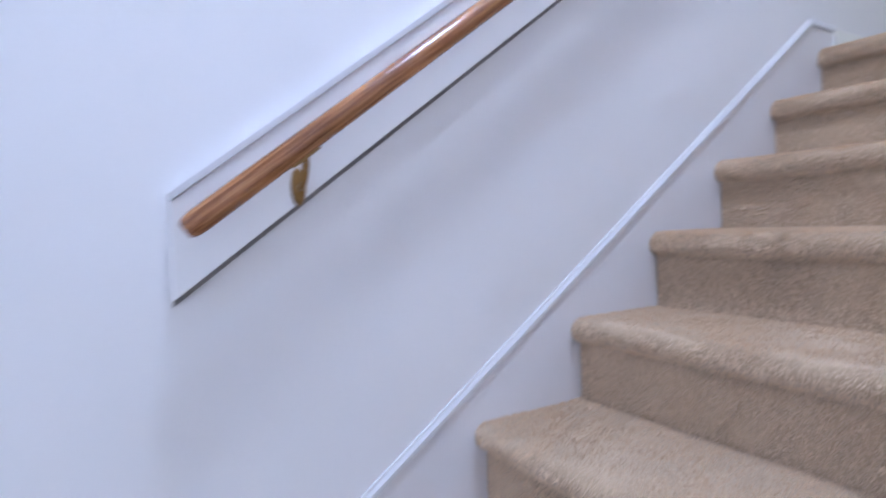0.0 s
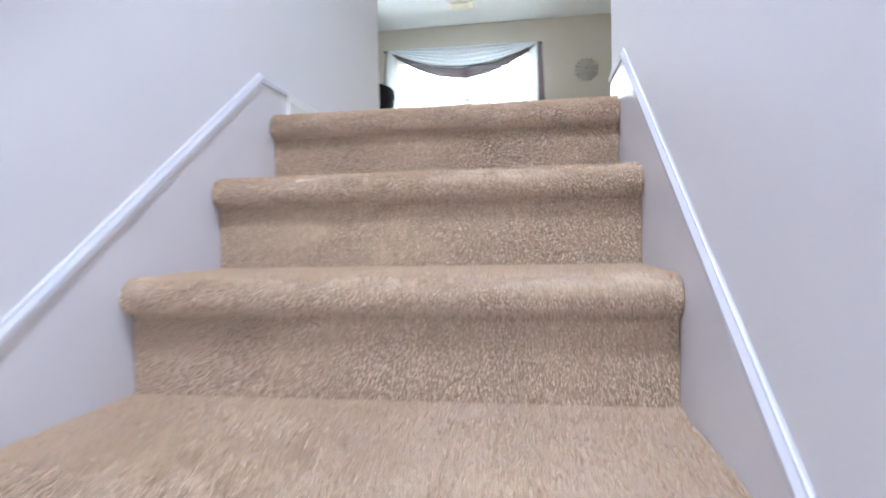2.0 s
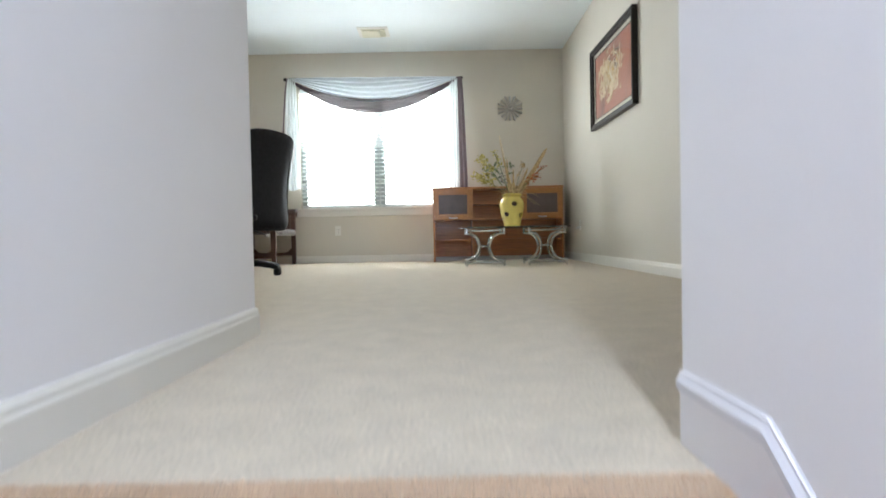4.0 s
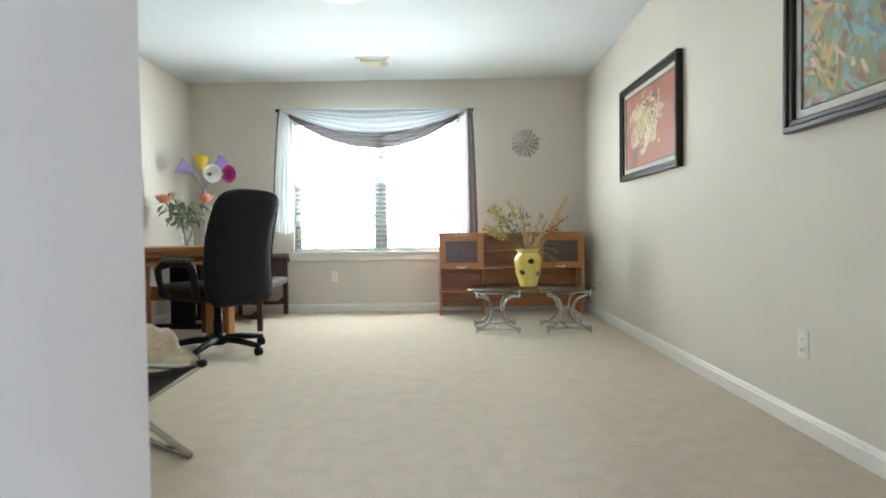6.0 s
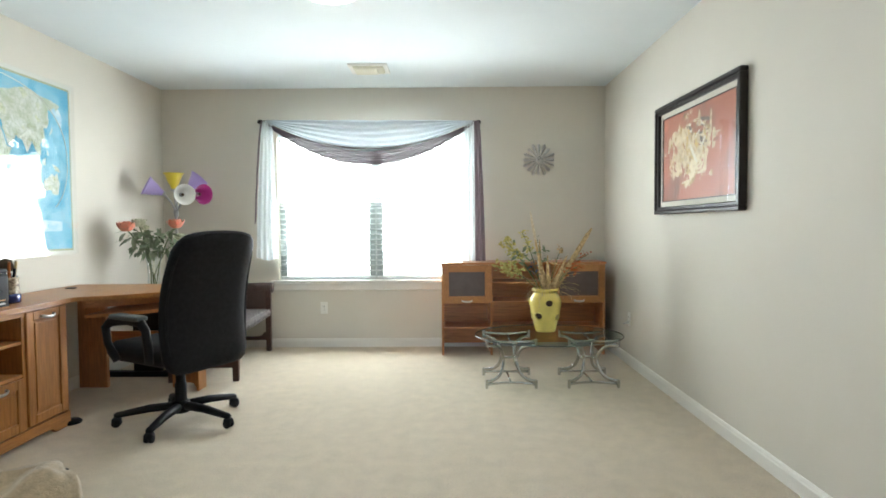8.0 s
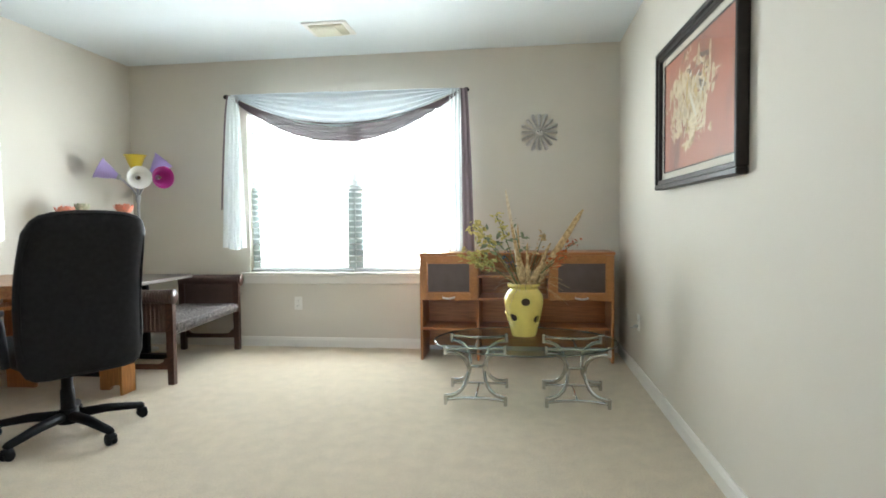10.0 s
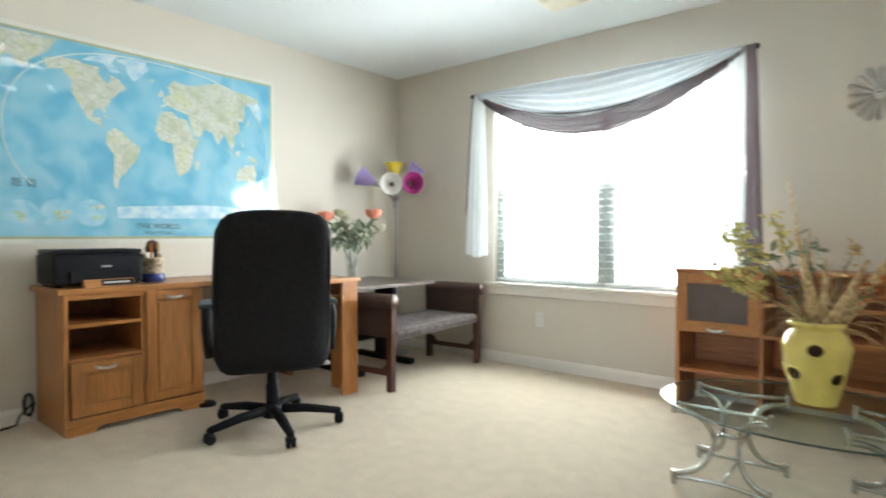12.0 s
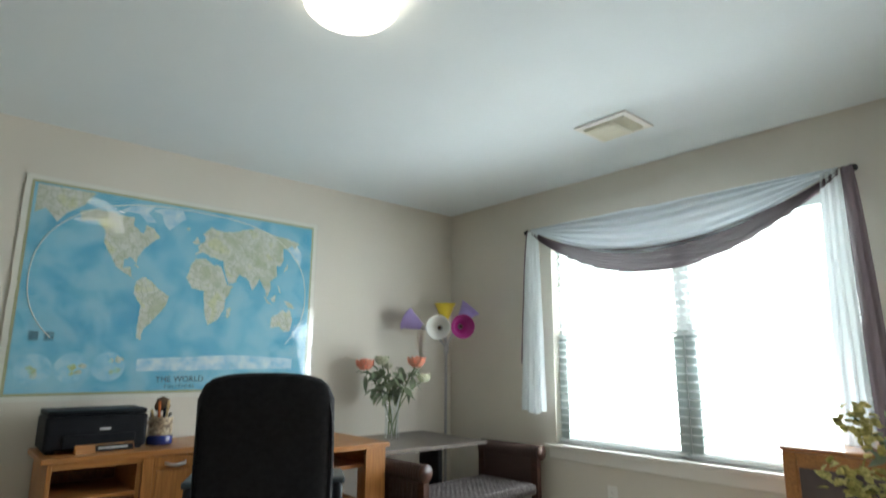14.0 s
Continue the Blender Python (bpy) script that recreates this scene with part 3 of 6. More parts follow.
def baseboard(name, x0, y0, x1, y1, out):
    """A moulded board 85 mm high from one point of a wall to another; out: the way into the room."""
    t = Vector((x1 - x0, y1 - y0))
    o = Vector(out)
    prof = [(0, 0), (0.014, 0), (0.014, 0.060), (0.011, 0.068), (0.010, 0.076), (0.006, 0.085), (0, 0.085)]
    bm = bmesh.new()
    rows = []
    for f in (0, 1):
        rows.append([bm.verts.new((x0 + t.x * f + o.x * a, y0 + t.y * f + o.y * a, z)) for a, z in prof])
    n = len(prof)
    for k in range(n):
        bm.faces.new((rows[0][k], rows[0][(k + 1) % n], rows[1][(k + 1) % n], rows[1][k]))
    bm.faces.new(rows[0])
    bm.faces.new(rows[1])
    return structure(name, bm, TRIM, "white painted moulded baseboard", "baseboard")


baseboard("baseboard_north", WEST, NORTH, EAST, NORTH, (0, -1))
baseboard("baseboard_west", WEST, SLEND, WEST, NORTH, (1, 0))
baseboard("baseboard_east", EAST, SREND, EAST, NORTH, (-1, 0))
baseboard("baseboard_south_west", WEST, SLEND, SL - 0.12, SLEND, (0, 1))
baseboard("baseboard_south_east", SR + 0.12, SREND, EAST, SREND, (0, 1))
baseboard("baseboard_stair_west", SL, 1.80, SL, SLEND, (1, 0))

# handrail on its painted backing board
rail = thing("handrail", pose(SL, 0, 0), "round stained wood handrail on a white backing board", "handrail")
S = 0.745
Y0, Y1 = -0.304, 1.30
part("backing_board", prism([(Y0, -0.656), (Y1, -0.656 + S * (Y1 - Y0)), (Y1, -0.498 + S * (Y1 - Y0)), (Y0, -0.498)], "x", 0, 0.022, 0.002), STAIRWALL, rail, "white painted plank")
# grey strip imitates the band of shadow below the plank
part("plank_shadow", prism([(Y0, -0.668), (Y1, -0.668 + S * (Y1 - Y0)), (Y1, -0.657 + S * (Y1 - Y0)), (Y0, -0.657)], "x", 0, 0.004), PLANKSHADE, rail, "dark strip painted as the shadow under the plank")
part("top_bead", prism([(Y0, -0.497), (Y1, -0.497 + S * (Y1 - Y0)), (Y1, -0.484 + S * (Y1 - Y0)), (Y0, -0.484)], "x", 0, 0.026), BEADPAINT, rail, "white top bead")
ra = Vector((0.072, -0.290, -0.545))
along = Vector((0, 1, S)).normalized()
rod = part("rail", tube([(0, d, 0) for d in (0, 0.004, 0.012, 0.03, 0.3, 0.8, 1.4, 1.99, 2.0)], [0.012, 0.016, 0.019, 0.0205, 0.0205, 0.0205, 0.0205, 0.0205, 0.016], 20), TRIMWOOD, rail, "glossy stained wood rail", True)
rod.location, rod.rotation_euler = ra, (math.atan(S), 0, 0)
for d in (0.24, 1.12, 1.8):
    p = ra + along * d
    br = part("bracket", merge(tube(arc((0.022, p.y, p.z - 0.075), (0.068, p.y, p.z - 0.075), (0.072, p.y, p.z - 0.025), 8), 0.006, 8),
                               moved(lathe([(0.0, 0), (0.017, 0.001), (0.015, 0.006), (0.008, 0.010), (0.0, 0.011)], 16, False), Matrix.Translation((0.022, p.y, p.z - 0.072)) @ Matrix.Diagonal((1, 0.8, 2.0, 1)) @ pose(0, 0, 0, 0, 90, 0))), BRASS, rail, "tarnished brass bracket", True)
    part("rail_clip", moved(box_bm(-0.009, -0.03, -0.004, 0.009, 0.03, 0.004, 0.002), Matrix.Translation((0.072, p.y, p.z - 0.024)) @ pose(0, 0, 0, math.degrees(math.atan(S)), 0, 0)), BRASS, br)

# ---------------------------------------------------------------- window, blinds, scarf
window = tagged(new("window_1"), "wide twin sash window with white frames", "window", "", "structure")
MX = (WX0 + WX1) / 2
YF0, YF1 = NORTH + 0.075, NORTH + 0.13


def sash(x0, x1):
    """One double-hung unit."""
    fr = part("window_frame", merge(box_bm(x0, YF0, WZ0, x0 + 0.03, YF1, WZ1, 0.004), box_bm(x1 - 0.03, YF0, WZ0, x1, YF1, WZ1, 0.004), box_bm(x0 + 0.03, YF0, WZ1 - 0.035, x1 - 0.03, YF1, WZ1, 0.004),
                                    box_bm(x0 + 0.03, YF0, WZ0, x1 - 0.03, YF1, WZ0 + 0.04, 0.004)), VINYL, window)
    part("meeting_rail", box_bm(x0 + 0.03, YF0 - 0.004, 1.392, x1 - 0.03, YF1, 1.420, 0.004), VINYL, fr)
    for z0, z1 in ((WZ0 + 0.04, 1.392), (1.420, WZ1 - 0.035)):
        pane = part("pane", box_bm(x0 + 0.03, YF0 + 0.022, z0, x1 - 0.03, YF0 + 0.026, z1), THINGLASS, fr)
        pane.visible_shadow = False


def screen(x0, x1):
    """Dark insect-screen frame over the lower half of a unit."""
    part("screen_frame", merge(box_bm(x0, YF0 - 0.014, WZ0 + 0.012, x0 + 0.066, YF0 - 0.007, 1.385), box_bm(x1 - 0.066, YF0 - 0.014, WZ0 + 0.012, x1, YF0 - 0.007, 1.385),
                               box_bm(x0 + 0.066, YF0 - 0.014, 1.372, x1 - 0.066, YF0 - 0.007, 1.385)), SCREEN, window, "dark insect screen frame")


screen(WX0 + 0.004, MX - 0.004)
screen(MX + 0.004, WX1 - 0.004)
sash(WX0, MX - 0.025)
sash(MX + 0.025, WX1)
part("mullion", box_bm(MX - 0.025, YF0 - 0.006, WZ0, MX + 0.025, YF1 + 0.01, WZ1, 0.004), VINYL, window)
part("window_sill", merge(box_bm(WX0 - 0.075, NORTH - 0.045, WZ0 - 0.026, WX1 + 0.075, NORTH, WZ0, 0.006, 2), box_bm(WX0, NORTH, WZ0 - 0.004, WX1, YF0, WZ0 + 0.002)), TRIM, window)
part("apron", box_bm(WX0 - 0.055, NORTH - 0.018, WZ0 - 0.10, WX1 + 0.055, NORTH, WZ0 - 0.028, 0.005), TRIM, window)


def blind(x0, x1, label):
    ob = thing("window_blind", pose((x0 + x1) / 2, NORTH + 0.042, WZ1), label, "blind", "blinds of the twin window")
    h = (x1 - x0) / 2
    part("headrail", box_bm(-h, -0.026, -0.05, h, 0.026, -0.001, 0.004), BLIND, ob)
    slat = moved(grid(lambda u, v: (-h + 0.005 + (2 * h - 0.01) * u, -0.024 + 0.048 * v, 0.004 * math.sin(math.pi * v)), 1, 4, 0.0025), pose(0, 0, 0, -16, 0, 0))
    me = mesh_of("slat", slat, BLIND)
    n = 26
    for i in range(n):
        s = new("slat", me)
        s.parent = ob
        s.location = (0, 0, -0.080 - i * 0.0508)
    part("bottom_rail", box_bm(-h + 0.005, -0.024, -1.425, h - 0.005, 0.024, -1.405, 0.004), BLIND, ob)
    for x in (-h * 0.62, h * 0.62):
        for y in (-0.026, 0.026):
            part("ladder_cord", tube([(x, y, -0.05), (x, y, -1.41)], 0.0012, 5), BLIND, ob)
    return ob


blind(WX0 + 0.008, MX - 0.005, "white slatted blind hanging open in the window")
blind(MX + 0.005, WX1 - 0.008, "white slatted blind hanging open in the window")

scarf = thing("window_scarf", pose(0, NORTH - 0.13, 0), "white and taupe sheer scarf draped over a rod", "curtain")
RX0, RX1, RZ = -1.80, 0.165, 2.18
DIP = 0.02   # how much lower the rod's east end hangs
part("rod", tube([(RX0 - 0.03, 0, RZ), (RX1 + 0.03, 0, RZ - DIP)], 0.011, 12), IRON, scarf, "thin black curtain rod", True)
for x, d, zr in ((RX0, -1, RZ), (RX1, 1, RZ - DIP)):
    part("rod_end", merge(moved(lathe([(0.0, 0), (0.014, 0.002), (0.021, 0.02), (0.016, 0.04), (0.0, 0.05)], 14, False), Matrix.Translation((x + d * 0.03, 0, zr)) @ pose(0, 0, 0, 0, 90 * d, 0)),
                          box_bm(x - 0.008, 0.0, zr - 0.012, x + 0.008, 0.13, zr + 0.012)), IRON, scarf, "black rod end", True)


def drape(s0, s1, e0, e1, folds, amp, seed, skew=0.0):
    """Cloth hung between the rod's ends: s0, s1: sag of its upper and lower edge; e0, e1: drop at the ends."""
    def fn(u, v):
        c = 4 * u * (1 - u)
        hang = c ** 1.25
        c = c ** 0.9
        x = RX0 + (RX1 - RX0) * u
        z = RZ + 0.012 - DIP * u - (e0 + (e1 - e0) * v) - s0 * c - (s1 - s0) * v * hang
        w = math.sin(folds * 2 * math.pi * v + 2.1 * noise.noise((u * 3 + seed, v * 2, 0))) * amp * (0.25 + 0.75 * c)
        w += noise.noise((u * 9, v * 7, seed)) * amp * 0.7
        y = -0.02 - 0.035 * c * (0.4 + 0.6 * v) - w
        return (x, y, z + 0.006 * noise.noise((u * 6, v * 5, seed + 4)) * c)
    return grid(fn, 90, 70)


part("white_swag", drape(0.0, 0.275, 0.0, 0.022, 5, 0.014, 3.0), SWAG, scarf, "white sheer swag", True)
part("taupe_swag", drape(0.255, 0.385, 0.006, 0.036, 7, 0.024, 9.0), TAUPE, scarf, "taupe sheer swag", True)


def tail(xt0, xt1, xb0, xb1, z0, z1, folds, amp, seed):
    def fn(u, v):
        x = (xt0 + (xb0 - xt0) * v ** 0.6) * (1 - u) + (xt1 + (xb1 - xt1) * v ** 0.6) * u
        a = amp * (0.4 + 0.6 * v)
        y = -0.022 - a * (1 + math.sin(folds * 2 * math.pi * u + seed + 1.5 * noise.noise((u * 2, v * 2, seed)))) + 0.006 * noise.noise((u * 4, v * 6, seed))
        return (x, y, z0 + (z1 - z0) * v + 0.012 * math.sin(u * 7 + seed) * v)
    return grid(fn, 36, 40)


part("white_tail", tail(-1.815, -1.735, -1.895, -1.69, RZ, 0.875, 3.5, 0.016, 1.0), SHEER, scarf, "white sheer tail", True)
part("white_tail", tail(0.09, 0.175, 0.045, 0.18, RZ - DIP, 0.66, 3.0, 0.014, 2.0), SHEER, scarf, "white sheer tail", True)
part("taupe_tail", tail(0.165, 0.225, 0.185, 0.285, RZ - DIP + 0.008, 0.60, 2.0, 0.014, 3.0), TAUPE, scarf, "taupe sheer tail", True)
part("taupe_tail", tail(-1.835, -1.815, -1.915, -1.895, RZ + 0.004, 1.22, 0.5, 0.006, 4.0), TAUPE, scarf, "taupe sheer edge", True)

# landing window (behind the start of the walk), unseen, added to light the stairs
lw = tagged(new("window_2"), "added landing window with a white frame, out of view", "window", "", "structure")
part("window_frame", merge(box_bm(HX0, SOUTH - 0.12, HZ0, HX0 + 0.05, SOUTH - 0.07, HZ1), box_bm(HX1 - 0.05, SOUTH - 0.12, HZ0, HX1, SOUTH - 0.07, HZ1), box_bm(HX0 + 0.05, SOUTH - 0.12, HZ1 - 0.05, HX1 - 0.05, SOUTH - 0.07, HZ1),
                           box_bm(HX0 + 0.05, SOUTH - 0.12, HZ0, HX1 - 0.05, SOUTH - 0.07, HZ0 + 0.05)), VINYL, lw)
pane2 = part("pane", box_bm(HX0 + 0.05, SOUTH - 0.097, HZ0 + 0.05, HX1 - 0.05, SOUTH - 0.093, HZ1 - 0.05), THINGLASS, lw)
pane2.visible_shadow = False

# glowing box outside the room's window, stands in for bright daylight
structure("backdrop", box_bm(-45, 22, -3.1, 45, 22.2, 40), SKYGLOW, "glowing backdrop standing in for daylight beyond the window", "backdrop")
structure("ground", box_bm(-150, -150, -3.3, 150, 150, -3.1), material("far_lawn", (0.10, 0.13, 0.05), 0.9, 0, 0.2, 0.3), "dull green lawn outside below the house", "ground")


# ---------------------------------------------------------------- desk and cabinet
DT = 0.765   # desk top height


def cup_handle(parent, x, y, z, w=0.10):
    """A silver bow handle on a face that looks along +x."""
    bm = tube([(x, y - w / 2, z + 0.004), (x + 0.018, y - w / 2 + 0.006, z + 0.002)] + [(x + 0.020 + 0.006 * math.sin(math.pi * k / 8), y - w / 2 + 0.01 + (w - 0.02) * k / 8, z - 0.006 * math.sin(math.pi * k / 8)) for k in range(9)] + [(x + 0.018, y + w / 2 - 0.006, z + 0.002), (x, y + w / 2, z + 0.004)],
              0.0085, 8, 0.55)
    return part("handle", bm, SILVER, parent, "brushed silver handle", True)


def panel_door(parent, name, x, y0, y1, z0, z1, label):
    """A framed door or drawer front that looks along +x, with a recessed field."""
    w = 0.052
    d = part(name, merge(box_bm(x - 0.018, y0, z0, x, y0 + w, z1, 0.003), box_bm(x - 0.018, y1 - w, z0, x, y1, z1, 0.003), box_bm(x - 0.018, y0 + w, z0, x, y1 - w, z0 + w, 0.003), box_bm(x - 0.018, y0 + w, z1 - w, x, y1 - w, z1, 0.003)), OAK_Z, parent, label)
    part("field", merge(box_bm(x - 0.018, y0 + w, z0 + w, x - 0.010, y1 - w, z1 - w), prism([(y0 + w, z0 + w), (y1 - w, z0 + w), (y1 - w, z1 - w), (y0 + w, z1 - w)], "x", x - 0.010, x - 0.0095),
                        box_bm(x - 0.010, y0 + w + 0.016, z0 + w + 0.016, x - 0.004, y1 - w - 0.016, z1 - w - 0.016, 0.005, 2)), OAK_Z, d)
    return d


CX, CY0, CY1 = -2.372, 5.075, 5.815     # front and ends of the base cabinet
cab = thing("desk_cabinet", pose(0, 0, 0), "golden oak desk cabinet with open shelves and panelled fronts", "cabinet")
part("side_panel", box_bm(WEST + 0.025, CY0, 0.0, CX, CY0 + 0.02, DT - 0.028, 0.002), OAK_Z, cab)
part("side_panel", box_bm(WEST + 0.025, CY1 - 0.02, 0.0, CX, CY1, DT - 0.028, 0.002), OAK_Z, cab)
part("divider", box_bm(WEST + 0.04, 5.455, 0.09, CX - 0.002, 5.475, DT - 0.028), OAK_Z, cab)
part("back_panel", box_bm(WEST + 0.025, CY0 + 0.02, 0.05, WEST + 0.033, CY1 - 0.02, DT - 0.03), SHADEDIN, cab)
for z in (0.398, 0.578):
    part("shelf", box_bm(WEST + 0.034, CY0 + 0.02, z - 0.018, CX - 0.004, 5.455, z, 0.002), OAK_Y, cab)
part("floor_panel", box_bm(WEST + 0.034, CY0 + 0.02, 0.07, CX - 0.02, CY1 - 0.02, 0.09), OAK_Y, cab)
part("plinth", prism([(CY0 + 0.001, 0.0), (CY0 + 0.13, 0.0), (CY0 + 0.15, 0.022), (CY0 + 0.18, 0.030), (CY1 - 0.18, 0.030), (CY1 - 0.15, 0.022), (CY1 - 0.13, 0.0), (CY1 - 0.001, 0.0), (CY1 - 0.001, 0.088), (CY0 + 0.001, 0.088)], "x", CX - 0.018, CX + 0.008), OAK_Y, cab)
part("top_rail", box_bm(CX - 0.018, CY0 + 0.02, DT - 0.058, CX, CY1 - 0.02, DT - 0.029), OAK_Y, cab)
dr = panel_door(cab, "drawer_front", CX + 0.012, CY0 + 0.028, 5.45, 0.095, 0.378, "oak drawer front, slightly ajar")
cup_handle(dr, CX + 0.012, 5.265, 0.345)
do = panel_door(cab, "door", CX + 0.010, 5.478, CY1 - 0.022, 0.098, 0.728, "tall panelled oak door")
cup_handle(do, CX + 0.010, 5.635, 0.690)

desk = thing("corner_desk", pose(0, 0, 0), "golden oak desk with a bowed front and keyboard tray", "desk")
outline = [(WEST + 0.02, 5.045), (-2.352, 5.045), (-2.350, 5.83)] + [tuple(p)[:2] for p in arc((-2.34, 5.86, 0), (-1.98, 6.0, 0), (-1.88, 6.22, 0), 10)] + [(-1.868, 6.30), (-1.868, 6.645), (WEST + 0.02, 6.645)]
part("desktop", prism(outline, "z", DT - 0.027, DT, 0.005), OAK_Y, desk, "golden oak top with a rounded edge")
inner = [(-2.33, 5.90)] + [tuple(p)[:2] for p in arc((-2.32, 5.92, 0), (-2.04, 6.04, 0), (-1.95, 6.24, 0), 8)]
part("apron", prism(inner + [(p[0] - 0.008, p[1] + 0.016) for p in reversed(inner)], "z", DT - 0.075, DT - 0.029), CHERRY_X, desk, "dark shaded apron")
part("keyboard_tray", prism([(p[0] + 0.02, p[1] - 0.012) for p in inner] + [(-1.96, 6.56), (-2.36, 6.56)], "z", DT - 0.135, DT - 0.115), CHERRY_X, desk, "reddish wooden keyboard tray")
part("tray_runner", box_bm(-2.70, 6.545, DT - 0.115, -1.98, 6.565, DT - 0.029), CHERRY_X, desk)
part("end_panel", box_bm(WEST + 0.03, 6.60, 0, -2.61, 6.63, DT - 0.028, 0.002), CHERRY_Z, desk, "reddish upright panel")
part("end_leg", merge(prism([(-2.125, 0.0), (-2.06, 0.0), (-2.04, 0.028), (-2.02, 0.034), (-1.99, 0.034), (-1.97, 0.028), (-1.95, 0.0), (-1.888, 0.0), (-1.888, DT - 0.028), (-2.125, DT - 0.028)], "y", 6.60, 6.63),
                      prism([(6.50, 0.0), (6.60, 0.0), (6.60, DT - 0.028), (6.50, DT - 0.028)], "x", -1.905, -1.888)), OAK_Z, desk, "broad oak leg with a notched foot")
part("crossbar", box_bm(-2.60, 6.605, 0.30, -2.13, 6.622, 0.42), CHERRY_X, desk)
part("grommet", moved(lathe([(0.0, 0.0), (0.034, 0.0), (0.034, 0.004), (0.028, 0.006), (0.0, 0.005)], 20, False), Matrix.Translation((-2.70, 6.36, DT))), PLASTIC, desk, "black cable grommet", True)

# things on the desk
printer = thing("printer", pose(-2.60, 5.285, DT), "flat black desktop printer on the cabinet top", "printer")
part("body", moved(box_bm(-0.15, -0.225, 0.012, 0.13, 0.225, 0.175, 0.022, 3), Matrix.Identity(4)), PLASTIC, printer, "", True)
part("lid", box_bm(-0.145, -0.22, 0.177, 0.125, 0.22, 0.202, 0.010, 2), PLASTIC, printer, "glossy black lid", True)
part("output_tray", box_bm(0.128, -0.15, 0.02, 0.142, 0.17, 0.085, 0.004), PLASTIC, printer)
part("control_strip", box_bm(0.118, -0.2, 0.162, 0.134, 0.2, 0.174, 0.002), PLASTIC, printer)
part("maker_mark", box_bm(0.1305, 0.005, 0.104, 0.132, 0.055, 0.114), GREYPATCH, printer, "pale maker's mark")
for y in (-0.19, 0.19):
    part("foot", box_bm(-0.10, y - 0.02, 0.0, 0.10, y + 0.02, 0.013), PLASTIC, printer)
plate = thing("desk_nameplate", pose(-2.44, 5.315, DT, 0, 0, 4), "light wooden desk wedge with a dark nameplate", "nameplate")
part("wedge", prism([(-0.03, 0), (0.03, 0), (0.004, 0.04), (-0.008, 0.04)], "y", -0.13, 0.13, 0.003), OAK_Y, plate)
part("plaque", moved(box_bm(-0.001, -0.045, -0.017, 0.002, 0.125, 0.017), Matrix.Translation((0.0185, 0, 0.021)) @ pose(0, 0, 0, 0, -33, 0)), PLASTIC, plate, "dark plaque with a pale line of writing")
part("writing", moved(box_bm(0.002, -0.035, -0.005, 0.003, 0.10, 0.005), Matrix.Translation((0.0185, 0, 0.021)) @ pose(0, 0, 0, 0, -33, 0)), GREYPATCH, plate)
mug = thing("pencil_mug", pose(-2.56, 5.60, DT) @ Matrix.Scale(1.3, 4), "blue and beige stoneware mug full of pens", "mug")
part("body", lathe([(0.0, 0.0), (0.048, 0.0), (0.050, 0.006), (0.047, 0.035), (0.046, 0.10), (0.048, 0.112), (0.043, 0.112), (0.041, 0.03), (0.0, 0.025)], 28, False), MUGBODY, mug, "", True)
part("base_band", lathe([(0.0485, 0.0015), (0.0525, 0.004), (0.0515, 0.034), (0.0475, 0.040)], 28, False), MUGBLUE, mug, "cobalt blue band", True)
part("handle", tube(arc((0.0, -0.044, 0.095), (0.0, -0.105, 0.06), (0.0, -0.045, 0.035), 10), 0.008, 8), MUGBODY, mug, "", True)
for k in range(9):
    a = k * 2.4
    c = (PLASTIC, MUGBLUE, STRAW, GREYPATCH, SILVER, ORANGE)[k % 6]
    part("pen", tube([(0.02 * math.cos(a), 0.02 * math.sin(a), 0.03), (0.040 * math.cos(a), 0.040 * math.sin(a), 0.15 + 0.035 * math.sin(k * 1.7))], 0.0055, 8), c, mug)
part("figure_cap", lathe([(0.0, 0.135), (0.026, 0.137), (0.032, 0.155), (0.022, 0.185), (0.0, 0.195)], 14, False), POTDARK, mug, "dark lumpy pen topper", True)

# the large wall map
MW, MH = 1.775, 1.22
wall_map = thing("world_map", pose(WEST + 0.002, 5.753, 1.605, 90, 0, 90), "large blue laminated political world map on the wall", "map")


def wavy(x, y):
    return 0.006 + 0.0025 * noise.noise((x * 2.2, y * 2.6, 5)) + 0.0012 * noise.noise((x * 3 + y * 4, y * 9 - x * 2, 8)) + 0.004 * max(0, abs(x) / (MW / 2) - 0.9) * 3


def map_sheet(name, w, h, lift, mat, label="", cx=0.0, cy=0.0):
    return part(name, grid(lambda u, v: (cx + w * (u - 0.5), cy + h * (v - 0.5), wavy(cx + w * (u - 0.5), cy + h * (v - 0.5)) + lift), 40, 28), mat, wall_map, label, True)


def map_flat(name, pts, lift, mat, label=""):
    bm = bmesh.new()
    bm.faces.new([bm.verts.new((x, y, 0.0)) for x, y in pts])
    bmesh.ops.triangulate(bm, faces=bm.faces[:])
    bmesh.ops.subdivide_edges(bm, edges=bm.edges[:], cuts=1)
    for v in bm.verts:
        v.co.z = wavy(v.co.x, v.co.y) + lift
    return part(name, bm, mat, wall_map, label)


map_sheet("margin", MW, MH, 0.0, LAMINATE, "clear laminate margin")
map_sheet("border", MW - 0.055, MH - 0.055, 0.002, MAPEDGE, "olive printed border")
map_sheet("ocean", MW - 0.085, MH - 0.085, 0.004, OCEAN, "pale blue printed sea")


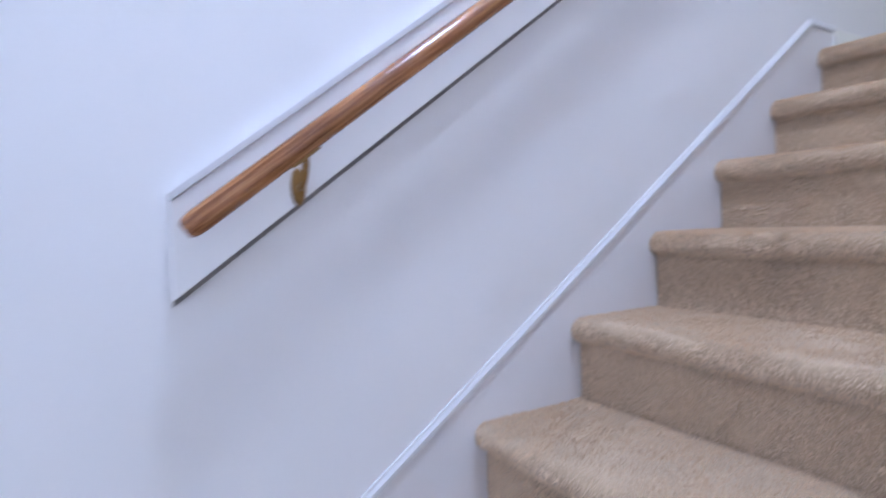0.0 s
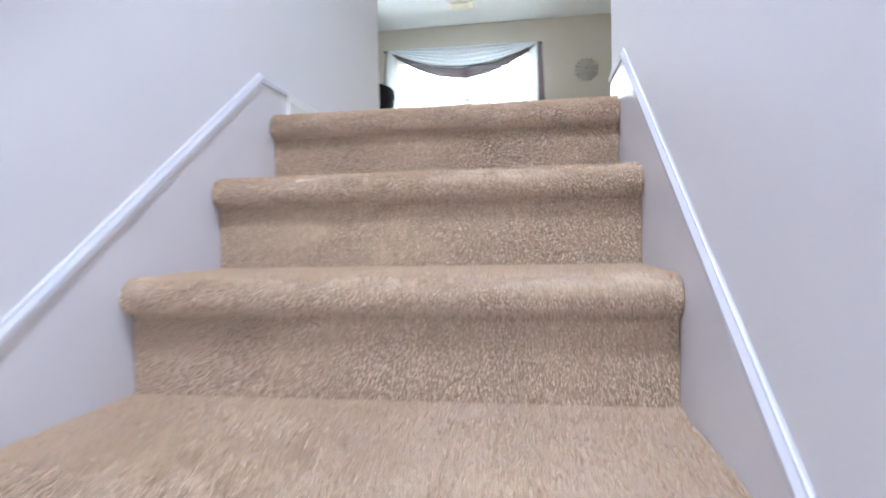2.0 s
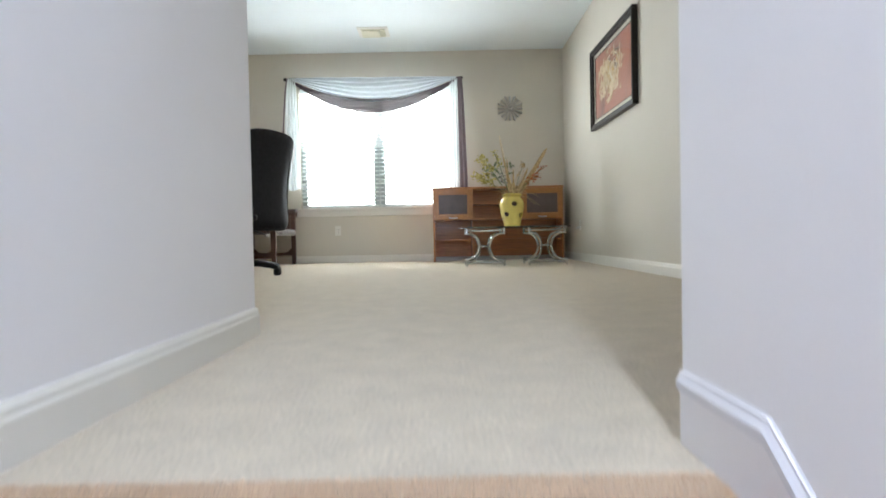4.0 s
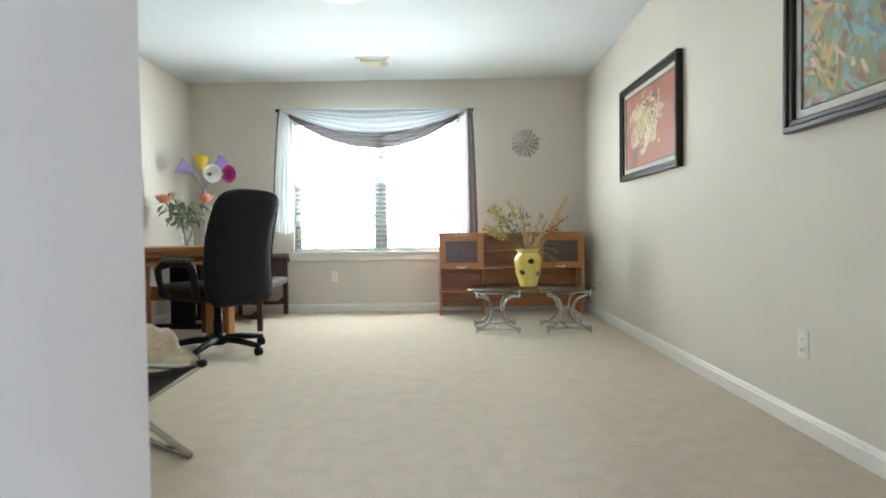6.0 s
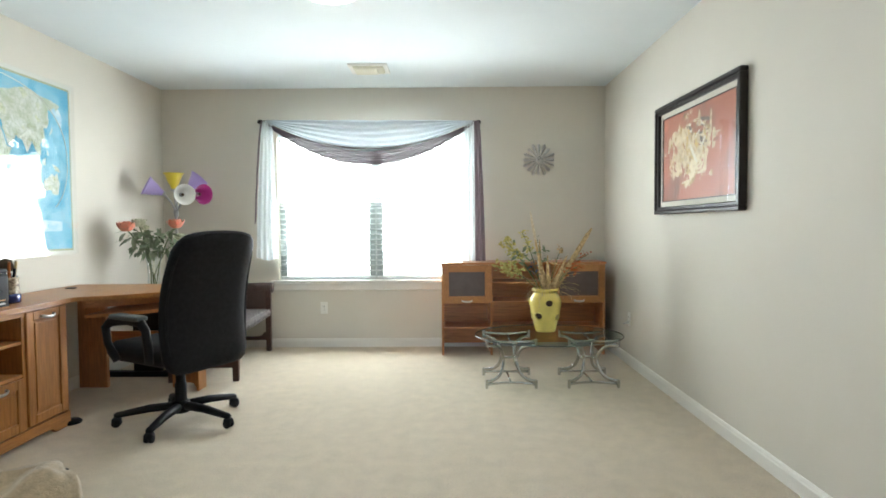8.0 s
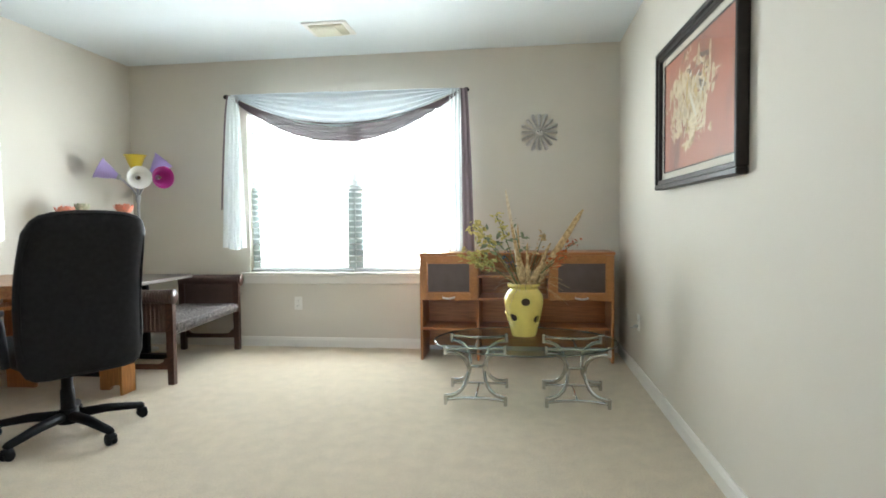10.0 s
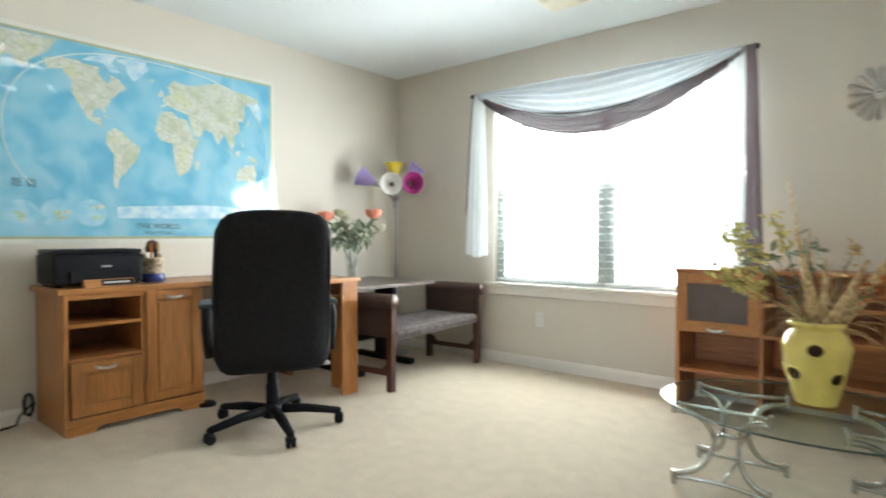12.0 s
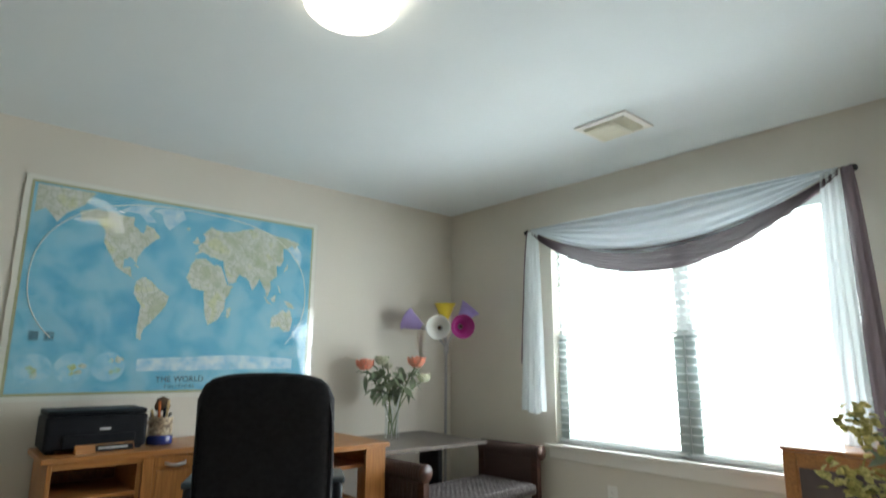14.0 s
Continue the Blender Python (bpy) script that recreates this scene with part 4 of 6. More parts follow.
def place(lon, lat):
    """Printed place of a longitude and latitude on the sheet."""
    x = (0.435 + (lon + 38) * 0.0027 * (1 - 0.22 * (abs(lat) / 90) ** 2) - 0.5) * (MW - 0.1)
    y = (0.5 - (0.475 - lat * 0.0051 - max(0, lat - 15) * 0.0006)) * (MH - 0.1)
    return x, y


def rough_outline(pts, seed):
    out = []
    for (a, b), (c, d) in zip(pts, pts[1:] + pts[:1]):
        for k in range(4):
            f = k / 4
            lon, lat = a + (c - a) * f, b + (d - b) * f
            w = 1.6 if k else 0.0
            out.append(place(lon + w * noise.noise((lon * 0.2, lat * 0.2, seed)), lat + w * noise.noise((lon * 0.2, lat * 0.2, seed + 3))))
    return out


NORTH_AMERICA = [(-166, 66), (-150, 70), (-125, 70), (-108, 68), (-95, 68), (-94, 60), (-84, 55), (-79, 54), (-78, 62), (-66, 60), (-56, 52), (-66, 46), (-74, 40), (-81, 31), (-81, 25), (-90, 30), (-97, 27), (-96, 19), (-88, 21), (-84, 11), (-78, 8), (-95, 15), (-105, 20), (-113, 30), (-124, 40), (-126, 50), (-140, 60), (-158, 57)]
GREENLAND = [(-72, 78), (-50, 82), (-25, 82), (-20, 74), (-32, 68), (-44, 60), (-53, 66), (-58, 75)]
ARCTIC_ISLES = [(-120, 72), (-95, 80), (-70, 82), (-78, 74), (-64, 66), (-78, 65), (-90, 72)]
SOUTH_AMERICA = [(-78, 8), (-70, 12), (-60, 9), (-50, 1), (-36, -6), (-39, -16), (-48, -26), (-57, -36), (-65, -42), (-68, -54), (-74, -50), (-72, -30), (-70, -18), (-80, -6)]
AFRICA = [(-16, 15), (-10, 30), (-5, 36), (10, 37), (20, 32), (32, 31), (42, 12), (51, 11), (40, -5), (40, -16), (33, -28), (20, -35), (12, -18), (9, 3), (-8, 5)]
EUROPE_ASIA = [(-9, 38), (0, 44), (-2, 49), (8, 54), (10, 59), (5, 61), (20, 70), (40, 67), (60, 69), (80, 73), (105, 77), (130, 72), (160, 70), (178, 66), (160, 60), (142, 59), (135, 44), (128, 38), (121, 38), (121, 28), (108, 20), (109, 11), (103, 2), (99, 12), (91, 22), (80, 8), (73, 20), (60, 25), (55, 17), (44, 13), (36, 30), (36, 37), (27, 38), (15, 40), (5, 43)]
AUSTRALIA = [(114, -22), (122, -18), (131, -12), (137, -15), (142, -11), (150, -24), (150, -37), (140, -38), (130, -32), (116, -35)]
SMALL_LANDS = ([(44, -16), (50, -14), (48, -25), (44, -25)], [(-10, 52), (-3, 58), (1, 52), (-5, 50)], [(-23, 65), (-14, 66), (-16, 63)], [(131, 32), (140, 36), (144, 44), (138, 38)], [(131, -1), (143, -3), (150, -10), (138, -8)],
               [(96, 5), (104, -5), (114, -8), (105, -3)], [(109, 1), (117, 6), (117, -3), (111, -3)], [(167, -46), (176, -38), (173, -42)], [(-84, 22), (-75, 20), (-80, 23)], [(120, 18), (126, 8), (122, 10)])
for k, (nm, pts) in enumerate((("north_america", NORTH_AMERICA), ("greenland", GREENLAND), ("arctic_isles", ARCTIC_ISLES), ("south_america", SOUTH_AMERICA), ("africa", AFRICA), ("eurasia", EUROPE_ASIA), ("australia", AUSTRALIA))):
    map_flat("printed_land", rough_outline(pts, k), 0.0056, ICE if nm in ("greenland", "arctic_isles") else LAND, "pale printed land")
for k, pts in enumerate(SMALL_LANDS):
    map_flat("printed_land", rough_outline(pts, 20 + k), 0.0056, LAND)
# corner views of the poles, strip of southern ice, small maps, writing
map_flat("printed_corner", [(-0.83, 0.56), (-0.55, 0.56), (-0.60, 0.48), (-0.68, 0.42), (-0.72, 0.36), (-0.78, 0.43), (-0.83, 0.40)], 0.0056, LAND)
map_flat("printed_corner", [(0.66, 0.40), (0.72, 0.44), (0.78, 0.36), (0.76, 0.28), (0.70, 0.34)], 0.0056, ICE)
map_flat("printed_ice_strip", [(-0.24, -0.385), (-0.10, -0.375), (0.05, -0.37), (0.18, -0.36), (0.33, -0.355), (0.52, -0.36), (0.74, -0.375), (0.74, -0.44), (-0.24, -0.455)], 0.0056, ICE, "white printed ice strip")
for k in range(3):
    cx, cy = -0.735 + 0.175 * k, -0.445 + 0.008 * k
    map_flat("small_map", [(cx + 0.086 * math.cos(2 * math.pi * j / 24), cy + 0.082 * math.sin(2 * math.pi * j / 24)) for j in range(24)], 0.0056, INSETSEA)
    rng = random.Random(60 + k)
    for j in range(5):
        px, py, pr = cx + rng.uniform(-0.05, 0.05), cy + rng.uniform(-0.035, 0.04), rng.uniform(0.010, 0.024)
        map_flat("small_map", [(px + pr * rng.uniform(0.6, 1.3) * math.cos(2 * math.pi * q / 10), py + pr * rng.uniform(0.5, 1.1) * math.sin(2 * math.pi * q / 10)) for q in range(10)], 0.0066, (INSET, LAND)[j % 2])
for cx in (-0.755, -0.685):
    for k in range(6):
        map_flat("small_print", [(cx - 0.022, -0.25 - 0.008 * k), (cx + 0.022, -0.25 - 0.008 * k), (cx + 0.022, -0.246 - 0.008 * k), (cx - 0.022, -0.246 - 0.008 * k)], 0.0066, INK)
oval = [(0.0 + 0.815 * math.copysign(abs(math.cos(a)) ** 0.75, math.cos(a)), 0.05 + 0.50 * math.copysign(abs(math.sin(a)) ** 0.9, math.sin(a))) for a in [radians(-38 + 256 * k / 80) for k in range(81)]]
part("oval_line", tube([(x, y, wavy(x, y) + 0.0062) for x, y in oval], 0.0028, 4), MAPLINE, wall_map, "white printed oval line")

def lettering(text, x, y, z, size, parent, mat, spacing=1.0):
    c = bpy.data.curves.new("lettering", "FONT")
    c.body, c.size, c.align_x, c.space_character, c.extrude = text, size, "CENTER", spacing, 0.0004
    c.offset = 0.0005
    tmp = bpy.data.objects.new("tmp", c)
    scene.collection.objects.link(tmp)
    me = bpy.data.meshes.new_from_object(tmp.evaluated_get(bpy.context.evaluated_depsgraph_get()))
    bpy.data.objects.remove(tmp)
    me.materials.clear()
    me.materials.append(mat)
    ob = new("lettering", me)
    ob.parent = parent
    ob.location = (x, y, z)
    return ob


def glaze(u, v):
    """The clear film over the print, with its long shallow ripples."""
    x, y = MW * (u - 0.5), MH * (v - 0.5)
    z = wavy(x, y) + 0.020 + 0.006 * noise.noise((x * 1.6 + y * 1.1, y * 2.4, 31)) + 0.0022 * noise.noise((x * 6 + y * 3, y * 9, 12))
    return (x, y, z)


part("laminate", grid(glaze, 90, 64), MAPGLAZE, wall_map, "clear rippled laminate film", True).visible_shadow = False


lettering("THE WORLD", 0.01, -0.517, wavy(0.01, -0.50) + 0.0056, 0.046, wall_map, INK, 1.06)
lettering("POLITICAL", 0.01, -0.553, wavy(0.01, -0.545) + 0.0056, 0.026, wall_map, INK, 1.5)
for x in (-0.87, 0.87):
    for y in (-0.58, -0.3, 0.0, 0.3, 0.58):
        part("tape", box_bm(x - 0.012, y - 0.02, 0.012, x + 0.012, y + 0.02, 0.0125), LAMINATE, wall_map)

# ---------------------------------------------------------------- office chair
chair = thing("office_chair", pose(-1.758, 5.863, 0, 0, 0, 62), "black leather high-back office chair on castors", "chair")


def cushion(x, y, z, sx, sy, sz, bev, fn=None):
    bm = bmesh.new()
    bmesh.ops.create_cube(bm, size=1, matrix=Matrix.Diagonal((sx, sy, sz, 1)))
    bmesh.ops.subdivide_edges(bm, edges=bm.edges[:], cuts=9, use_grid_fill=True)
    hx, hy, hz = sx / 2, sy / 2, sz / 2
    for v in bm.verts:
        c = Vector((max(-hx + bev, min(hx - bev, v.co.x)), max(-hy + min(bev, hy * 0.98), min(hy - min(bev, hy * 0.98), v.co.y)), max(-hz + bev, min(hz - bev, v.co.z))))
        d = v.co - c
        if d.length > 1e-6:
            q = Vector((d.x / bev, d.y / min(bev, hy * 0.98), d.z / bev))
            m = max(abs(q.x), abs(q.y), abs(q.z))
            q = q.normalized() * m
            v.co = c + Vector((q.x * bev, q.y * min(bev, hy * 0.98), q.z * bev))
        v.co += Vector((x, y, z))
        if fn:
            v.co = Vector(fn(v.co))
    return bm


def back_shape(p):
    h = (p.z - 0.36) / 0.81
    k = 1.0 + 0.035 * math.sin(math.pi * min(1, max(0, h)) ** 0.8) - 0.06 * max(0, h - 0.6)
    crown = 0.035 * (abs(p.x) / 0.275) ** 2.5 * max(0.0, min(1.0, (h - 0.55) / 0.45))
    return (p.x * k, p.y - 0.02 - 0.11 * h * h + 0.05 * math.sin(math.pi * h) + 0.18 * p.x * p.x, p.z - crown)


part("backrest", cushion(0, -0.31, 0.765, 0.55, 0.115, 0.80, 0.085, back_shape), LEATHER, chair, "tall padded black backrest", True)
part("back_seam", tube([back_shape(Vector((0.262 * math.copysign(abs(math.cos(a)) ** 0.35, math.cos(a)), -0.345, 0.765 + 0.385 * math.copysign(abs(math.sin(a)) ** 0.35, math.sin(a))))) for a in [2 * math.pi * k / 72 for k in range(73)]], 0.006, 6), LEATHER, chair, "raised piping", True)
part("seat", cushion(0, 0.0, 0.455, 0.53, 0.56, 0.12, 0.06), LEATHER, chair, "thick padded black seat", True)
part("seat_plate", box_bm(-0.13, -0.10, 0.375, 0.13, 0.14, 0.40, 0.008), PLASTIC, chair)
for s in (-1, 1):
    arm = part("armrest", tube([(s * 0.300, -0.21, 0.44), (s * 0.307, -0.215, 0.52), (s * 0.312, -0.205, 0.62), (s * 0.312, -0.16, 0.665), (s * 0.312, -0.04, 0.672), (s * 0.312, 0.10, 0.655), (s * 0.311, 0.16, 0.615), (s * 0.320, 0.13, 0.53), (s * 0.305, 0.07, 0.43)], [0.022, 0.022, 0.022, 0.024, 0.024, 0.024, 0.022, 0.02, 0.02], 12, 1.25), PLASTIC, chair, "looped black plastic armrest", True)
    part("arm_pad", cushion(s * 0.312, -0.05, 0.686, 0.070, 0.26, 0.030, 0.012), ARMPAD, arm, "bluish grey pad", True)
BASEAT = pose(0.018, -0.038, 0)
part("gas_column", moved(lathe([(0.0, 0.07), (0.032, 0.07), (0.034, 0.13), (0.034, 0.235), (0.028, 0.24), (0.028, 0.375), (0.0, 0.375)], 20, False), BASEAT), PLASTIC, chair, "", True)
part("lever", tube([(0.10, 0.02, 0.385), (0.24, -0.02, 0.36), (0.30, -0.04, 0.335)], 0.007, 8), PLASTIC, chair)
part("lever_tip", box_bm(0.285, -0.055, 0.318, 0.33, -0.03, 0.340, 0.006), GREYPATCH, chair, "pale lever tip")
part("hub", moved(lathe([(0.0, 0.06), (0.05, 0.06), (0.056, 0.08), (0.05, 0.125), (0.034, 0.135), (0.0, 0.135)], 20, False), BASEAT), PLASTIC, chair, "", True)
for k in range(5):
    a = radians(52 - 62 + 72 * k)
    c, s = math.cos(a), math.sin(a)
    leg = part("leg", moved(tube([(0.03 * c, 0.03 * s, 0.10), (0.18 * c, 0.18 * s, 0.095), (0.35 * c, 0.35 * s, 0.070), (0.365 * c, 0.365 * s, 0.066)], [0.026, 0.024, 0.019, 0.014], 10, 1.15), BASEAT), PLASTIC, chair, "", True)
    cs = part("castor", merge(*[moved(lathe([(0.0, -0.009), (0.018, -0.009), (0.0255, -0.006), (0.0255, 0.006), (0.018, 0.009), (0.0, 0.009)], 18, False), BASEAT @ Matrix.Translation((0.355 * c + o * -s, 0.355 * s + o * c, 0.0255)) @ pose(0, 0, 0, 0, 0, math.degrees(a)) @ pose(0, 0, 0, 90, 0, 0)) for o in (-0.014, 0.014)]), PLASTIC, leg, "black twin-wheel castor", True)
    part("castor_hood", moved(cushion(0, 0, 0.042, 0.05, 0.052, 0.034, 0.016), BASEAT @ Matrix.Translation((0.355 * c, 0.355 * s, 0)) @ pose(0, 0, 0, 0, 0, math.degrees(a))), PLASTIC, leg, "", True)


# ---------------------------------------------------------------- dark table, bench
table = thing("side_table", pose(0, 0, 0), "dark laminate table on black pedestal feet", "table")
part("tabletop", box_bm(WEST + 0.02, 6.70, 0.648, -2.085, 7.66, 0.674, 0.004), SLATE, table, "grey-brown laminate top")
for y in (6.92, 7.46):
    part("pedestal", box_bm(-2.58, y - 0.02, 0.045, -2.36, y + 0.02, 0.648, 0.003), PLASTIC, table, "black metal pedestal")
    part("foot_bar", box_bm(-2.80, y - 0.03, 0.0, -2.16, y + 0.03, 0.045, 0.006), PLASTIC, table)
part("foot_bar", box_bm(-2.50, 6.95, 0.20, -2.44, 7.43, 0.25, 0.004), PLASTIC, table)

bench = thing("woven_bench", pose(-1.715, 6.77, 0, 0, 0, 4.3), "dark walnut bench with scrolled ends and woven seat", "bench")
BX0, BX1, BY0, BY1 = -0.48, 0.0, 0.0, 1.075
for y, d in ((BY0, -1), (BY1, 1)):
    for x in (BX0, BX1):
        part("leg", prism([(x - 0.022, 0.0), (x + 0.022, 0.0), (x + 0.026, 0.36), (x + 0.026, 0.60), (x - 0.026, 0.60), (x - 0.026, 0.36)], "y", y - 0.022, y + 0.022, 0.004), WALNUT, bench)
    part("arm_panel", box_bm(BX0 + 0.027, y - 0.018, 0.36, BX1 - 0.027, y + 0.018, 0.60, 0.004), WICKER, bench, "dark wicker end panel")
    turns = 52
    xs = [BX0 - 0.026 + (BX1 - BX0 + 0.052) * k / turns for k in range(turns + 1)]
    part("scroll", tube([(x, y + d * 0.018, 0.605) for x in xs], [0.0455 if k % 2 else 0.0495 for k in range(turns + 1)], 20), WICKER, bench, "rolled wicker arm bound with cane")
    for k in range(14):
        x = BX0 + 0.045 + (BX1 - BX0 - 0.09) * k / 13
        part("cane", tube([(x, y + d * 0.019, 0.37), (x, y + d * 0.022, 0.48), (x, y + d * 0.019, 0.59)], 0.011, 6, 0.5), WICKER, bench)
    part("scroll_cap", tube([(BX1 + 0.032, y + d * 0.018, 0.605), (BX1 + 0.040, y + d * 0.018, 0.605)], 0.050, 20), WALNUT, bench, "round walnut scroll end", True)
    part("stretcher", prism([(BX0 + 0.02, 0.105), (BX1 - 0.02, 0.105), (BX1 - 0.02, 0.185), (BX1 - 0.045, 0.178), (BX1 - 0.065, 0.150), (BX1 - 0.10, 0.140), (BX0 + 0.10, 0.140), (BX0 + 0.065, 0.150), (BX0 + 0.045, 0.178), (BX0 + 0.02, 0.185)], "y", y - 0.012, y + 0.012), WALNUT, bench, "shaped stretcher")


def woven(u, v):
    x, y = BX0 + 0.01 + (BX1 - BX0 - 0.02) * u, BY0 + 0.03 + (BY1 - BY0 - 0.06) * v
    return (x, y, 0.405 - 0.018 * math.sin(math.pi * u) * math.sin(math.pi * v) + 0.006 * math.sin(u * 70) * math.cos(v * 150))


part("seat", grid(woven, 60, 120, 0.03), SEATWEAVE, bench, "grey-brown woven rope seat", True)
for x in (BX0 + 0.004, BX1 - 0.004):
    part("seat_rail", box_bm(x - 0.02, BY0 + 0.024, 0.335, x + 0.02, BY1 - 0.024, 0.392, 0.006), SEATWEAVE, bench)
for k in range(46):
    y = BY0 + 0.045 + (BY1 - BY0 - 0.09) * k / 45
    part("rope_turn", tube([(BX1 + 0.014, y, 0.345), (BX1 + 0.020, y, 0.375), (BX1 + 0.010, y, 0.404)], 0.0095, 6), SEATWEAVE, bench)

# ---------------------------------------------------------------- floor lamp
lamp = thing("floor_lamp", pose(-2.60, 7.72, 0), "grey five-armed floor lamp with coloured tulip shades", "lamp")
part("base", lathe([(0.0, 0.0), (0.12, 0.0), (0.12, 0.012), (0.05, 0.03), (0.016, 0.04), (0.0, 0.04)], 28, False), GREYMETAL, lamp, "", True)
part("pole", lathe([(0.011, 0.04), (0.011, 1.28), (0.020, 1.29), (0.022, 1.33), (0.016, 1.36), (0.0, 1.36)], 16, False), GREYMETAL, lamp, "", True)


def tulip_shade(name_label, tip, way, mat):
    """A bell shade whose mouth looks along way, on a goose-neck from the pole."""
    tip, way = Vector(tip), Vector(way).normalized()
    neck = tip - way * 0.10
    arm = part("arm", tube([(0, 0, 1.33), (neck.x * 0.25, neck.y * 0.25, 1.40)] + [Vector((neck.x * 0.25, neck.y * 0.25, 1.40)).lerp(neck - way * 0.05, f) for f in (0.35, 0.7)] + [neck - way * 0.03, neck], 0.0085, 8), GREYMETAL, lamp, "", True)
    prof = [(0.020, -0.03), (0.030, 0.0), (0.044, 0.026), (0.055, 0.056), (0.066, 0.088), (0.079, 0.110), (0.083, 0.112), (0.076, 0.106), (0.062, 0.086), (0.050, 0.054), (0.038, 0.026), (0.0, 0.012)]
    m = Matrix.Translation(neck) @ way.to_track_quat("Z", "Y").to_matrix().to_4x4()
    sh = part("shade", moved(lathe([(r * 1.12, z * 1.05) for r, z in prof], 28, False), m), mat, lamp, name_label, True)
    part("socket", moved(lathe([(0.0, -0.055), (0.022, -0.05), (0.024, -0.02), (0.021, 0.02), (0.0, 0.045)], 14, False), m), GREYMETAL, sh, "", True)
    part("bulb", moved(lathe([(0.0, 0.05), (0.012, 0.052), (0.013, 0.058), (0.0, 0.062)], 10, False), m), POTDARK, sh)


tulip_shade("yellow glass tulip shade", (-0.015, 0.0, 1.67), (0, 0, 1), SHADE_YELLOW)
tulip_shade("lilac glass tulip shade", (-0.09, -0.32, 1.545), (-0.75, -0.5, 0.45), SHADE_LILAC)
tulip_shade("white glass tulip shade", (0.195, -0.25, 1.475), (0.66, -0.75, -0.02), SHADE_WHITE)
tulip_shade("magenta glass tulip shade", (0.29, -0.09, 1.485), (0.85, -0.5, -0.05), SHADE_PINK)
tulip_shade("lilac glass tulip shade", (0.17, 0.10, 1.64), (0.55, 0.35, 0.75), SHADE_LILAC)

# ---------------------------------------------------------------- vase of silk flowers
def leaf_bm(length, width, curl=0.2):
    bm = bmesh.new()
    rows = []
    for i in range(5):
        f = i / 4
        w = width * math.sin(math.pi * min(1, 0.06 + f * 0.94)) * (1 - 0.25 * f)
        rows.append([bm.verts.new((x, f * length, -curl * length * f * f + 0.12 * abs(x))) for x in (-w, 0, w)])
    for a, b in zip(rows, rows[1:]):
        for k in range(2):
            bm.faces.new((a[k], a[k + 1], b[k + 1], b[k]))
    return bm


def aim(p, d, roll=0.0):
    return Matrix.Translation(p) @ Vector(d).to_track_quat("Y", "Z").to_matrix().to_4x4() @ pose(0, 0, 0, 0, roll, 0)


def rose_bm(p, r, seed):
    rng = random.Random(seed)
    out = []
    for ring, (n, rad, tilt) in enumerate(((4, 0.15, 86), (6, 0.5, 76), (8, 0.9, 62), (9, 1.1, 40))):
        for k in range(n):
            a = 360 / n * k + ring * 23 + rng.uniform(-8, 8)
            out.append(moved(leaf_bm(r * (0.75 + 0.2 * ring / 3), r * 0.42, -0.35), Matrix.Translation(p) @ pose(0, 0, 0, 0, 0, a) @ Matrix.Translation((0, r * rad * 0.3, -r * 0.2)) @ pose(0, 0, 0, tilt + rng.uniform(-8, 8), 0, 0)))
    return merge(*out)


vase = thing("flower_vase", pose(-2.52, 7.135, 0.674) @ Matrix.Scale(1.1, 4), "clear cut-glass vase with coral and cream silk flowers", "vase")
part("glass", lathe([(0.0, 0.004), (0.044, 0.004), (0.046, 0.02), (0.040, 0.09), (0.044, 0.18), (0.062, 0.28), (0.068, 0.315)], 24, False), VASEGLASS, vase, "flared clear glass", True)
# cut ribs in opaque pale colour, which paints in their highlights
for k in range(8):
    a = radians(45 * k + 12)
    part("cut_rib", tube([(0.047 * math.cos(a), 0.047 * math.sin(a), 0.012), (0.041 * math.cos(a), 0.041 * math.sin(a), 0.09), (0.045 * math.cos(a), 0.045 * math.sin(a), 0.18), (0.0635 * math.cos(a), 0.0635 * math.sin(a), 0.285)], 0.0014, 5), VASEGLINT, vase)
right12 = Vector((0.724, 0.69, 0))
near12 = Vector((0.69, -0.724, 0))
blooms = [(-0.185, 0.02, 0.455, 0.060, ROSE), (0.16, 0.02, 0.475, 0.058, ROSE), (-0.085, -0.04, 0.485, 0.050, CREAMROSE), (0.205, -0.02, 0.375, 0.046, CREAMROSE), (-0.045, -0.05, 0.455, 0.034, CREAMROSE)]
rng = random.Random(5)
for k, (r, nr, h, rad, mat) in enumerate(blooms):
    p = right12 * r + near12 * nr + Vector((0, 0, h))
    part("stem", tube(arc((0.02 * math.cos(k), 0.02 * math.sin(k), 0.03), (p.x * 0.25, p.y * 0.25, 0.30), p, 8), 0.004, 6), STEM, vase, "", True)
    part("flower", rose_bm(p, rad * 1.35, k), mat, vase, "coral silk bloom" if mat is ROSE else "cream silk bloom")
lv = []
for k in range(110):
    r, h = rng.uniform(-0.20, 0.17), rng.uniform(0.27, 0.44)
    r *= 0.4 + (h - 0.25) * 3
    p = right12 * r + near12 * rng.uniform(-0.09, 0.09) + Vector((0, 0, h))
    d = right12 * (r * 4 + rng.uniform(-0.6, 0.6)) + near12 * rng.uniform(-0.7, 0.7) + Vector((0, 0, rng.uniform(-0.7, 0.6)))
    lv.append(moved(leaf_bm(rng.uniform(0.06, 0.10), rng.uniform(0.016, 0.028), 0.3), aim(p, d, rng.uniform(-40, 40))))
tagged(part("foliage", merge(*lv), LEAF, vase, "grey-green leaves"), kind="stuff")

